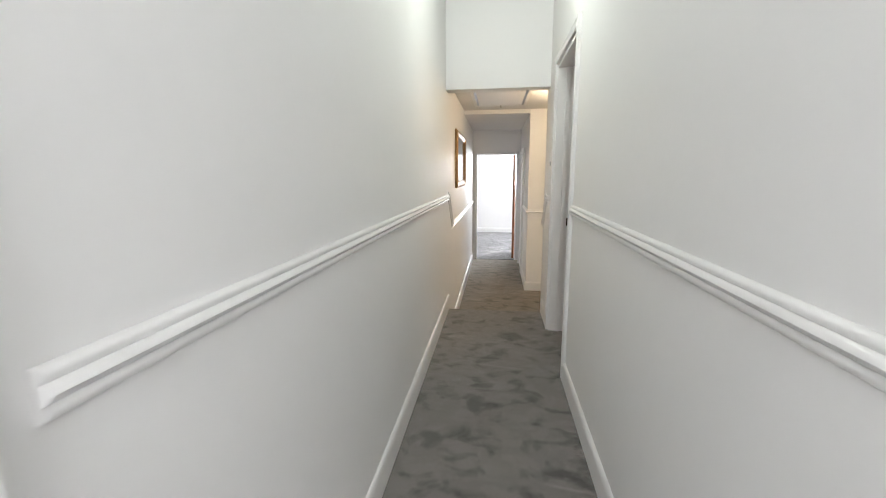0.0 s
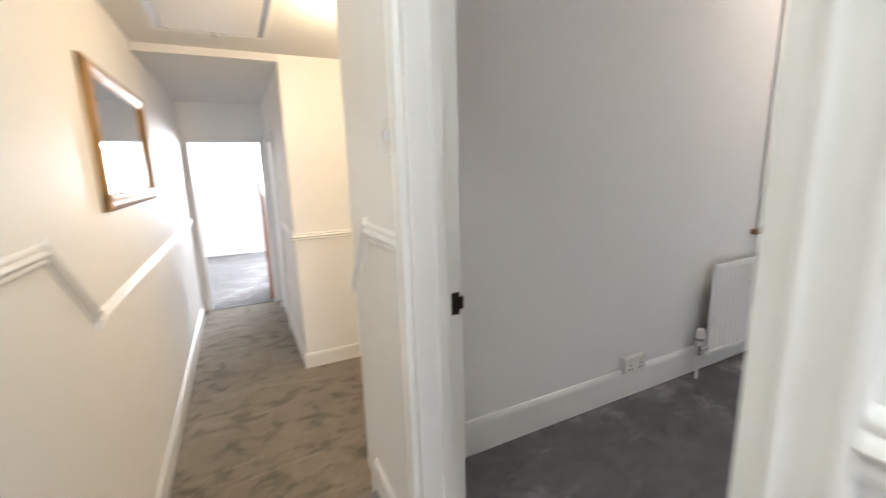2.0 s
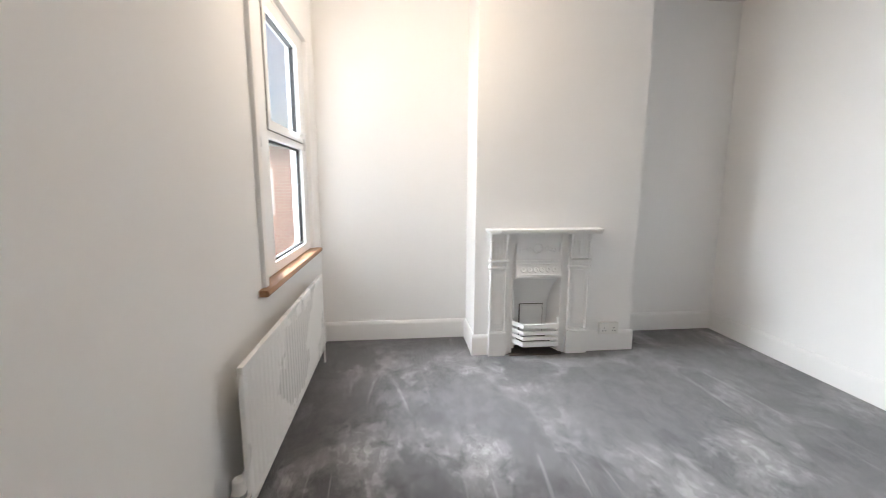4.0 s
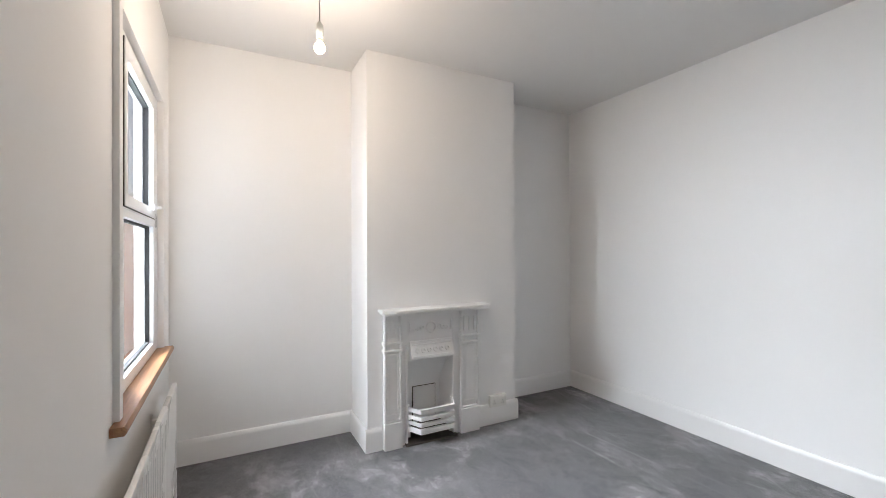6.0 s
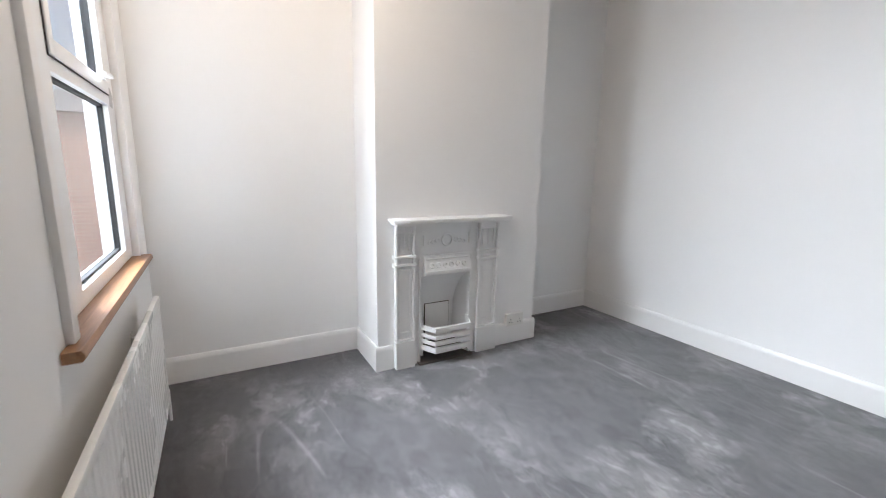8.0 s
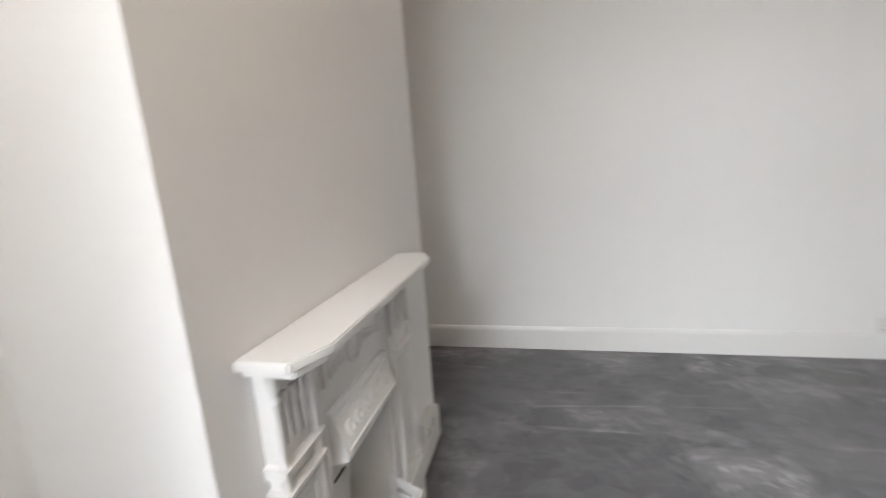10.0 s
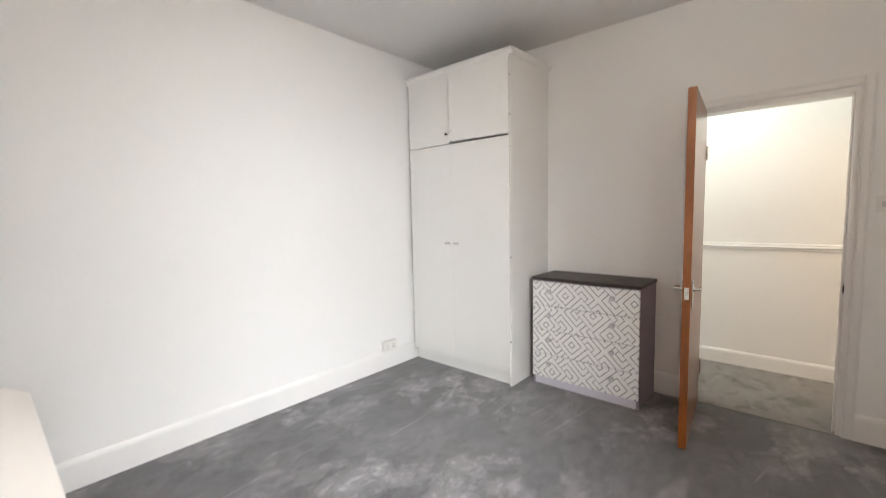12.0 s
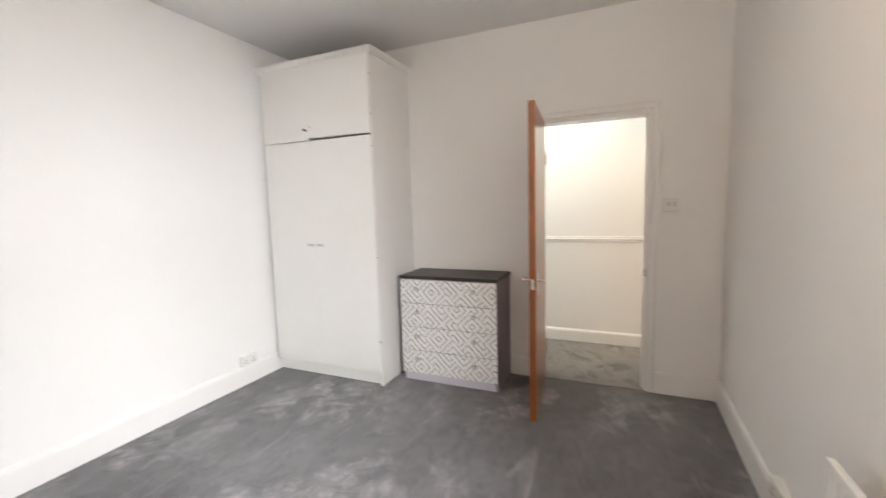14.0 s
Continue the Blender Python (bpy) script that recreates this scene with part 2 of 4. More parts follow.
SEAM = mat("carpet_seam", (0.05, 0.048, 0.047), 0.95, vary=0.2)
# soot grey for hearth and grate, also the painted shade round the blanking plate
SOOT_SHADE = mat("grey_soot_and_shade", (0.10, 0.085, 0.075), 0.95, vary=0.3, scale=12, fine=80, bump=0.3)
LILAC = mat("lilac_grey_laminate", (0.31, 0.26, 0.32), 0.45, vary=0.03, scale=4, fine=60)
LILAC_F = mat("pale_lilac_laminate", (0.62, 0.59, 0.66), 0.42, vary=0.03, scale=4, fine=60)
DARKTOP = mat("dark_brown_laminate", (0.030, 0.021, 0.018), 0.45, vary=0.12, scale=9, fine=120)
CHROME = mat("satin_chrome", (0.72, 0.70, 0.67), 0.25, metal=1.0, vary=0.03)
BRONZE = mat("dark_bronze", (0.06, 0.045, 0.035), 0.4, metal=0.8, vary=0.15)
PLASTIC = mat("white_socket_plastic", (0.78, 0.77, 0.74), 0.35, vary=0.01)
PLASTIC_G = mat("grey_plastic", (0.30, 0.30, 0.31), 0.5, vary=0.05)
GILT = mat("antique_gilt", (0.30, 0.17, 0.06), 0.38, metal=0.55, vary=0.3, scale=20, fine=120, bump=0.3, bumpscale=160)
CARPET = carpet_mat("bedroom_carpet", 0.045, 0.33, 0.05)
HALLCARPET = carpet_mat("landing_carpet", 0.29, 0.08, 0.28, (0.060, 0.055, 0.051), (0.44, 0.41, 0.385))
LOWCARPET = carpet_mat("lower_hall_carpet", 0.30, 0.10, 0.26, (0.062, 0.052, 0.042), (0.46, 0.40, 0.33))
DOORWOOD = wood_mat("varnished_sapele", DOOR_D, DOOR_L, 0.36, (7, 7, 0.9), coat=0.35)
SILLWOOD = wood_mat("oiled_hardwood_sill", (0.20, 0.085, 0.035), (0.40, 0.20, 0.09), 0.4, (0.7, 9, 9), coat=0.2)
PRINT = drawer_print_mat()
GLASS = glass_mat("window_glass")
KNOBGLASS = mat("pale_acrylic", (0.60, 0.59, 0.60), 0.16, vary=0.04)
MIRROR = mat("mirror_silver", (0.92, 0.92, 0.92), 0.02, metal=1.0, vary=0.0)
MIRROR.node_tree.nodes["Principled BSDF"].inputs["Roughness"].default_value = 0.02
BULBGLOW = glow_mat("lit_bulb", (1.0, 0.75, 0.45), 25.0)
DIFFUSER = glow_mat("lit_diffuser", (1.0, 0.95, 0.88), 4.0)
BRICK = brick_mat()
SLATE = mat("roof_slate", (0.16, 0.17, 0.19), 0.7, vary=0.2, scale=5, fine=20)
GROUND = mat("yard_concrete", (0.24, 0.23, 0.21), 0.9, vary=0.2, scale=0.8, fine=10)

# ---- mesh helpers ----


def box_into(bm, lo, hi):
    vs = [bm.verts.new((x, y, z)) for z in (lo[2], hi[2]) for y in (lo[1], hi[1]) for x in (lo[0], hi[0])]
    for f in ((0, 2, 3, 1), (4, 5, 7, 6), (0, 1, 5, 4), (2, 6, 7, 3), (0, 4, 6, 2), (1, 3, 7, 5)):
        bm.faces.new([vs[i] for i in f])


def boxes(*pairs, bevel=0.0):
    bm = bmesh.new()
    for lo, hi in pairs:
        box_into(bm, lo, hi)
    if bevel:
        bmesh.ops.bevel(bm, geom=bm.edges[:], offset=bevel, segments=2, profile=0.5, affect="EDGES")
    return bm


def prism_into(bm, poly, at):
    """A closed solid: the outline poly [(a, b)], put in space by at(a, b, 0 or 1)."""
    ends = [[bm.verts.new(at(a, b, k)) for a, b in poly] for k in (0, 1)]
    bm.faces.new(ends[0])
    bm.faces.new(list(reversed(ends[1])))
    for i in range(len(poly)):
        j = (i + 1) % len(poly)
        bm.faces.new([ends[0][j], ends[0][i], ends[1][i], ends[1][j]])


def run_into(bm, p0, p1, out, up, profile):
    """A moulding along p0 to p1; profile points are (distance along out, distance along up)."""
    p0, p1, out, up = Vector(p0), Vector(p1), Vector(out), Vector(up)
    prism_into(bm, profile, lambda a, b, k: (p1 if k else p0) + out * a + up * b)


def tube_into(bm, pts, r, seg=12):
    """A round bar along the points; r: one radius or one for each point."""
    pts = [Vector(p) for p in pts]
    rs = r if isinstance(r, (list, tuple)) else [r] * len(pts)
    rings = []
    for i, p in enumerate(pts):
        d = (pts[min(i + 1, len(pts) - 1)] - pts[max(i - 1, 0)]).normalized()
        q = d.to_track_quat("Z", "Y")
        rings.append([bm.verts.new(p + q @ Vector((math.cos(t) * rs[i], math.sin(t) * rs[i], 0))) for t in [2 * math.pi * k / seg for k in range(seg)]])
    for a, b in zip(rings, rings[1:]):
        for k in range(seg):
            bm.faces.new([a[k], a[(k + 1) % seg], b[(k + 1) % seg], b[k]])
    bm.faces.new(list(reversed(rings[0])))
    bm.faces.new(rings[-1])


def tube(pts, r, seg=12):
    bm = bmesh.new()
    tube_into(bm, pts, r, seg)
    return bm


def torus(centre, axis, R, r, seg=28, sub=8):
    bm = bmesh.new()
    q = Vector(axis).to_track_quat("Z", "Y")
    c = Vector(centre)
    rings = []
    for i in range(seg):
        t = 2 * math.pi * i / seg
        rings.append([bm.verts.new(c + q @ Vector(((R + r * math.cos(s)) * math.cos(t), (R + r * math.cos(s)) * math.sin(t), r * math.sin(s)))) for s in [2 * math.pi * k / sub for k in range(sub)]])
    for i in range(seg):
        a, b = rings[i], rings[(i + 1) % seg]
        for k in range(sub):
            bm.faces.new([a[k], b[k], b[(k + 1) % sub], a[(k + 1) % sub]])
    return bm


def soften(me, limit):
    """Smooth shading whose corner normals are weighted by face area, so that flat faces stay flat beside their rounded edges."""
    faces_at = [[] for _ in me.vertices]
    for f in me.polygons:
        f.use_smooth = True
        for v in f.vertices:
            faces_at[v].append(f.index)
    nor = [f.normal.copy() for f in me.polygons]
    area = [f.area for f in me.polygons]
    out = []
    for f in me.polygons:
        for v in f.vertices:
            total = Vector()
            for g in faces_at[v]:
                if nor[g].dot(nor[f.index]) >= limit:
                    total += nor[g] * area[g]
            out.append(total.normalized() if total.length > 1e-12 else nor[f.index])
    me.normals_split_custom_set(out)


def link(name, bm, material, smooth=35):
    bmesh.ops.recalc_face_normals(bm, faces=bm.faces[:])
    me = bpy.data.meshes.new(name)
    bm.to_mesh(me)
    bm.free()
    if smooth:
        soften(me, math.cos(radians(smooth)))
    me.materials.append(material)
    return new(name, me)


def structure(name, bm, material, label, smooth=35):
    return tagged(link(name, bm, material, smooth), label, name.split("_")[0], kind="structure")


def thing(name, base, label, category, group="", rz=0.0, kind=""):
    ob = new(name)
    ob.matrix_basis = pose(*base, 0, 0, rz)
    return tagged(ob, label, category, group, kind)


def part(name, bm, material, parent, label="", smooth=35, local=False):
    """One mesh under a thing or a part; the bmesh is in world places unless local."""
    root = parent
    while root.parent:
        root = root.parent
    if not local:
        bm.transform(root.matrix_basis.inverted())
    ob = link(name, bm, material, smooth)
    ob.parent = parent
    return tagged(ob, label) if label else ob


# ---- the shell ----
N, S, E, W, HW = 3.975, 0.605, 4.70, 0.985, 0.868   # room faces; hall face of the wall between
CH, HC, LC, CC = 2.708, 2.73, 2.03, 1.98            # ceilings: room, landing, lower hall, far corridor
LOW = -0.34                                         # lower hall floor
STEP = 3.965                                        # edge of the landing
DS, DN, DH = 2.752, 3.530, 1.983                    # bedroom doorway
WX0, WX1, WZ0, WZ1 = 3.33, 4.48, 0.80, 2.22         # bedroom window opening
BX, BY0, BY1 = 4.31, 1.59, 2.817                    # chimney breast
FY0, FY1, FZ = 2.175, 2.535, 0.58                   # fire opening
OUT = 4.12                                          # outer face of the window wall
END = 7.895                                         # far door wall
JUT, CW = 5.87, 0.842                               # turn of the lower hall; corridor wall
FAR = 11.55                                         # end wall of the far room

structure("wall_north", boxes(((HW, N, -0.6), (WX0, OUT, 2.9)), ((WX1, N, -0.6), (E + 0.25, OUT, 2.9)), ((WX0, N, -0.6), (WX1, OUT, WZ0 - 0.03)), ((WX0, N, WZ1), (WX1, OUT, 2.9))), WALL, "white painted plaster bedroom wall with the window opening", smooth=0)
structure("wall_west", boxes(((HW, -1.2, -0.3), (W, DS, 2.9)), ((HW, DN, -0.3), (W, N, 2.9)), ((HW, DS, DH), (W, DN, 2.9))), WALL, "white painted partition between bedroom and landing", smooth=0)
structure("wall_south", boxes(((W, S - 0.2, -0.3), (E, S, 2.9))), WALL, "plain white painted bedroom wall")
structure("wall_east", boxes(((E, S - 0.2, -0.6), (E + 0.25, N, 2.9))), WALL, "white painted alcove wall behind the fireplace")
structure("chimney_breast", boxes(((BX, BY0, 0), (E, FY0, CH)), ((BX, FY1, 0), (E, BY1, CH)), ((BX, FY0, FZ), (E, FY1, CH)), ((4.555, FY0, 0), (E, FY1, FZ))), WALL, "white painted projecting chimney breast")
structure("floor_bedroom", boxes(((W + 0.006, S, -0.2), (E, N, 0.0))), CARPET, "mottled grey cut-pile bedroom carpet")
structure("floor_landing", boxes(((0, -1.2, -0.2), (HW, STEP, 0.0)), ((HW, DS, -0.2), (W, STEP, 0.0))), HALLCARPET, "mottled grey cut-pile landing carpet")
structure("floor_step", boxes(((0, STEP, -0.5), (HW + 0.04, STEP + 0.24, -0.165)), bevel=0.012), LOWCARPET, "grey-brown carpeted step down to the lower hall")
structure("floor_lower_hall", boxes(((0, STEP + 0.24, -0.6), (HW, END, LOW)), ((HW, OUT, -0.6), (2.6, JUT, LOW))), LOWCARPET, "worn grey-brown carpet of the lower hall")
structure("floor_far_room", boxes(((-1.3, END, -0.6), (2.6, FAR, LOW))), CARPET, "grey carpet of the far room")
structure("ceiling_bedroom", boxes(((W, S, CH), (E, N, CH + 0.1))), CEIL, "white painted bedroom ceiling")
structure("ceiling_landing", boxes(((0, -1.2, HC), (HW, STEP, HC + 0.1))), CEIL, "white painted landing ceiling")
structure("header_landing", boxes(((0, STEP - 0.035, 1.917), (HW - 0.012, STEP + 0.10, HC + 0.1)), bevel=0.004), HALLWALL, "white dropped header over the steps")
HX0, HX1, HY0, HY1 = 0.185, 0.735, 4.42, 5.52        # hatch opening
structure("ceiling_lower_hall", boxes(((0, STEP + 0.10, LC), (HX0, JUT, LC + 0.1)), ((HX1, STEP + 0.10, LC), (HW, JUT, LC + 0.1)), ((HX0, STEP + 0.10, LC), (HX1, HY0, LC + 0.1)), ((HX0, HY1, LC), (HX1, JUT, LC + 0.1)), ((HW, OUT, LC), (2.6, JUT, LC + 0.1))), CEIL, "white ceiling of the lower hall")
structure("ceiling_corridor", boxes(((0, JUT, CC), (CW, END, CC + 0.15))), CEIL, "lower white ceiling of the far corridor")
structure("ceiling_far_room", boxes(((-1.3, END + 0.1, 2.2), (2.6, FAR, 2.3))), CEIL, "white ceiling of the far room")
# added sheet; the loft's darkness behind the hatch gaps is in its colour
structure("ceiling_loft", boxes(((0.0, 4.3, 2.5), (1.0, 5.7, 2.55))), GAP_SHADE, "loft sheet coloured near-black for shade above the hatch")
structure("wall_hall", boxes(((-0.15, -1.2, -0.6), (0, END, 2.9))), HALLWALL, "long white painted hall wall with a dado rail")
structure("wall_hall_lining", boxes(((HW - 0.012, -1.2, -0.001), (HW, DS - 0.03, HC)), ((HW - 0.012, DN + 0.02, -0.001), (HW, OUT, HC)), ((HW - 0.012, DS - 0.03, DH + 0.03), (HW, DN + 0.02, HC))), HALLWALL, "white skimmed hall face of the partition", smooth=0)
# unseen end wall; its opening is there to let the added daylight in
structure("wall_hall_end", boxes(((-0.15, -1.35, -0.3), (0.13, -1.2, 2.9)), ((0.75, -1.35, -0.3), (W, -1.2, 2.9)), ((0.13, -1.35, -0.3), (0.75, -1.2, 0.98)), ((0.13, -1.35, 2.12), (0.75, -1.2, 2.9))), HALLWALL, "unseen white wall closing the landing, with an assumed window")
structure("wall_jut", boxes(((CW, JUT, -0.6), (2.6, JUT + 0.12, 2.3))), HALLWALL, "cream painted wall turning off the hall")
structure("wall_corridor", boxes(((CW, JUT + 0.12, -0.6), (CW + 0.12, END, 2.3))), HALLWALL, "white corridor wall beside the far door")
structure("wall_far_door", boxes(((-1.3, END, -0.6), (0.08, END + 0.1, 2.3)), ((0.77, END, -0.6), (2.6, END + 0.1, 2.3)), ((0.08, END, 1.565), (0.77, END + 0.1, 2.3))), HALLWALL, "white wall with the far doorway")
structure("wall_far_room", boxes(((-1.3, FAR, -0.6), (1.12, FAR + 0.2, 2.3)), ((2.2, FAR, -0.6), (2.6, FAR + 0.2, 2.3)), ((1.12, FAR, -0.6), (2.2, FAR + 0.2, 0.78)), ((1.12, FAR, 1.93), (2.2, FAR + 0.2, 2.3)), ((-1.45, END, -0.6), (-1.3, FAR + 0.2, 2.3)), ((2.6, END, -0.6), (2.75, FAR + 0.2, 2.3))), HALLWALL, "bright white walls of the far room")
structure("wall_stair", boxes(((2.6, OUT, -0.6), (2.75, JUT + 0.12, 2.3))), HALLWALL, "cream wall closing the stair side")
structure("wall_stair_south", boxes(((HW, OUT, -0.6), (2.6, OUT + 0.012, LC))), HALLWALL, "cream outer face beside the stairs")
# unseen slab added above the wall tops to block sky and sun
structure("roof_slab", boxes(((-0.2, -1.4, 2.95), (5.0, OUT + 0.25, 3.05))), SLATE, "unseen flat slab keeping sky light off bedroom and landing")

SKIRT = [(0, 0), (0.018, 0), (0.018, 0.125), (0.014, 0.145), (0.006, 0.155), (0, 0.155)]
SKIRT_H = [(0, 0), (0.016, 0), (0.016, 0.095), (0.010, 0.115), (0, 0.12)]
DADO = [(0, 0), (0.007, 0.0), (0.012, 0.006), (0.012, 0.013), (0.008, 0.017), (0.015, 0.022), (0.020, 0.029), (0.017, 0.037), (0.010, 0.040), (0.013, 0.046), (0.012, 0.052), (0.005, 0.057), (0, 0.057)]
ARCH = [(0, 0), (0.016, 0.0), (0.019, 0.008), (0.013, 0.016), (0.013, 0.036), (0.019, 0.043), (0.017, 0.052), (0, 0.052)]
UP, X, Y = (0, 0, 1), (1, 0, 0), (0, 1, 0)
NX, NY = (-1, 0, 0), (0, -1, 0)


def runs(name, rows, profile, material, label):
    bm = bmesh.new()
    for p0, p1, out, up in rows:
        run_into(bm, p0, p1, out, up, profile)
    return structure(name, bm, material, label, smooth=50)


runs("baseboard_bedroom", [
    ((W, N, 0), (E, N, 0), NY, UP), ((W, S, 0), (E, S, 0), Y, UP), ((W, S, 0), (W, DS - 0.06, 0), X, UP), ((W, DN + 0.06, 0), (W, N, 0), X, UP),
    ((E, S, 0), (E, BY0, 0), NX, UP), ((E, BY1, 0), (E, N, 0), NX, UP), ((BX + 0.0005, BY0, 0), (E, BY0, 0), NY, UP), ((BX + 0.0005, BY1, 0), (E, BY1, 0), Y, UP),
    ((BX, BY0 - 0.018, 0), (BX, 1.97, 0), NX, UP), ((BX, 2.718, 0), (BX, BY1 + 0.018, 0), NX, UP)], SKIRT, TRIM, "white gloss skirting board round the bedroom")
HF = HW - 0.012
runs("baseboard_landing", [((0, 0.597, 0), (0, STEP + 0.06, 0), X, UP), ((HF, -1.2, 0), (HF, DS - 0.06, 0), NX, UP), ((HF, DN + 0.06, 0), (HF, STEP + 0.02, 0), NX, UP)], SKIRT_H, TRIM, "white gloss skirting board along the landing")
runs("baseboard_lower_hall", [((0, STEP + 0.02, LOW), (0, END, LOW), X, UP), ((CW - 0.018, JUT, LOW), (2.6, JUT, LOW), NY, UP), ((CW, JUT, LOW), (CW, 6.80, LOW), NX, UP), ((-1.3, FAR, LOW), (2.6, FAR, LOW), NY, UP)], SKIRT_H, TRIM, "white gloss skirting board of the lower hall")
DZ, DZL = 0.992, 0.70
runs("trim_dado_landing", [((0, 0.64, DZ), (0, 4.03, DZ), X, UP), ((HF, -1.2, DZ + 0.004), (HF, DS - 0.06, DZ + 0.004), NX, UP), ((HF, DN + 0.06, DZ), (HF, 3.90, DZ), NX, UP)], DADO, TRIM, "white moulded dado rail along the landing")


def sloped(p0, p1, out):
    d = (Vector(p1) - Vector(p0)).normalized()
    up = d.cross(Vector(out))
    return p0, p1, out, tuple(up if up.z > 0 else -up)


runs("trim_dado_lower_hall", [sloped((0, 4.005, 1.03), (0, 4.35, DZL + 0.012), X), ((0, 4.335, DZL), (0, END, DZL), X, UP), sloped((HF, 3.875, 1.03), (HF, 4.10, DZL + 0.06), NX), ((CW - 0.02, JUT, DZL), (2.6, JUT, DZL), NY, UP), ((CW, JUT, DZL), (CW, 6.80, DZL), NX, UP)], DADO, TRIM, "white moulded dado rail stepping down the hall")


def casing(name, face, out, y0, y1, top, z0, label, face1=None):
    """Moulded architrave round an opening in a wall that faces along x."""
    f, g = face, face if face1 is None else face1
    return runs(name, [((f, y0, z0), (f, y0, top + 0.052), out, NY), ((g, y1, z0), (g, y1, top + 0.052), out, Y), ((f, y0, top), (g, y1, top), out, UP)], ARCH, TRIM, label)


casing("trim_architrave_landing", HF, NX, DS - 0.008, DN + 0.008, DH + 0.008, 0, "white gloss architrave round the bedroom doorway", HF)
casing("trim_architrave_bedroom", W, X, DS - 0.008, DN + 0.008, DH + 0.008, 0, "white gloss architrave on the bedroom side", W)
structure("door_lining", boxes(((HF - 0.002, DS - 0.003, 0.002), (W + 0.002, DS + 0.02, DH)), ((HF - 0.002, DN - 0.02, 0.002), (W + 0.002, DN + 0.003, DH)), ((HF - 0.002, DS + 0.02, DH - 0.02), (W + 0.002, DN - 0.02, DH + 0.003)), ((0.912, DN - 0.032, 0.002), (0.940, DN - 0.02, DH - 0.02)), ((0.895, DS + 0.02, 0.002), (0.922, DS + 0.032, DH - 0.02)), bevel=0.002), TRIM, "white gloss door lining with a stop bead")
structure("trim_threshold", boxes(((W + 0.001, DS + 0.02, -0.01), (W + 0.0055, DN - 0.02, 0.0015))), SEAM, "dark carpet seam in the bedroom doorway")
casing("trim_architrave_side", 0.0, X, -0.26, 0.545, 2.0, 0, "white architrave of a doorway beside the landing")
structure("door_side", boxes(((-0.012, -0.26, 0.004), (0.004, 0.545, 2.0)), bevel=0.002), TRIM, "closed white door beside the landing")
runs("trim_architrave_far", [((0.08, END, LOW), (0.08, END, 1.61), NY, NX), ((0.77, END, LOW), (0.77, END, 1.61), NY, X), ((0.08, END, 1.565), (0.77, END, 1.565), NY, UP)], [(a, b * 0.8) for a, b in ARCH], TRIM, "white architrave of the far doorway")
structure("trim_corridor_casing", boxes(((CW - 0.025, 6.80, LOW), (CW, 6.87, 1.60)), ((CW - 0.025, 7.60, LOW), (CW, 7.67, 1.60)), ((CW - 0.025, 6.87, 1.54), (CW, 7.60, 1.60)), bevel=0.004), TRIM, "white door casing in the corridor side")
structure("trim_far_threshold", boxes(((0.08, END - 0.004, LOW - 0.01), (0.77, END + 0.012, LOW + 0.003))), SEAM, "dark carpet seam in the far doorway")

# ---- bedroom window ----
win = thing("window_1", (3.915, N, WZ0), "white framed window with an opening top light", "window", kind="structure")
FY, FB = 4.005, 4.075                                # frame's inner and outer face
BAR0, BAR1 = 1.488, 1.552
ix0, ix1 = 3.62, 4.345
part("window_frame", boxes(((WX0, FY, WZ0), (ix0, FB, WZ1)), ((ix1, FY, WZ0), (WX1, FB, WZ1)), ((ix0, FY, WZ0), (ix1, FB, WZ0 + 0.055)), ((ix0, FY, WZ1 - 0.045), (ix1, FB, WZ1)), ((ix0, FY, BAR0), (ix1, FB, BAR1)), bevel=0.004), UPVC, win)
sx0, sx1, sz0, sz1 = ix0 - 0.01, ix1 + 0.01, BAR1 - 0.02, WZ1 - 0.03
sash = part("top_sash", boxes(((sx0, FY - 0.008, sz0), (ix0 + 0.035, FB - 0.01, sz1)), ((ix1 - 0.06, FY - 0.008, sz0), (sx1, FB - 0.01, sz1)), ((ix0 + 0.035, FY - 0.008, sz0), (ix1 - 0.06, FB - 0.01, BAR1 + 0.03)), ((ix0 + 0.035, FY - 0.008, WZ1 - 0.10), (ix1 - 0.06, FB - 0.01, sz1)), bevel=0.004), UPVC, win)


def ring_x(x0, x1, z0, z1, y0, y1, w):
    return boxes(((x0, y0, z0), (x0 + w, y1, z1)), ((x1 - w, y0, z0), (x1, y1, z1)), ((x0 + w, y0, z0), (x1 - w, y1, z0 + w)), ((x0 + w, y0, z1 - w), (x1 - w, y1, z1)))


part("gasket", ring_x(ix0 + 0.033, ix1 - 0.058, BAR1 + 0.028, WZ1 - 0.098, FY + 0.015, FY + 0.045, 0.010), GASKET_SHADE, sash, "black rubber glazing seal")
part("gasket", ring_x(ix0 - 0.002, ix1 + 0.002, WZ0 + 0.053, BAR0 + 0.002, FY + 0.020, FY + 0.045, 0.012), GASKET_SHADE, win, "black rubber glazing seal")
# black ring in place of the shadow between sash and frame
part("sash_shadow_line", ring_x(sx0 - 0.004, sx1 + 0.004, sz0 - 0.004, sz1 + 0.004, FY - 0.004, FY + 0.004, 0.005), GASKET_SHADE, sash, "thin black line painting the shadow gap round the opening sash")
top_pane = part("pane", boxes(((ix0 + 0.03, FY + 0.027, BAR1 + 0.025), (ix1 - 0.055, FY + 0.033, WZ1 - 0.095))), GLASS, sash, "clear glass pane")
low_pane = part("pane", boxes(((ix0 - 0.005, FY + 0.029, WZ0 + 0.05), (ix1 + 0.005, FY + 0.035, BAR0 + 0.005))), GLASS, win, "clear glass pane")
for pane in (top_pane, low_pane):
    pane.visible_shadow = False
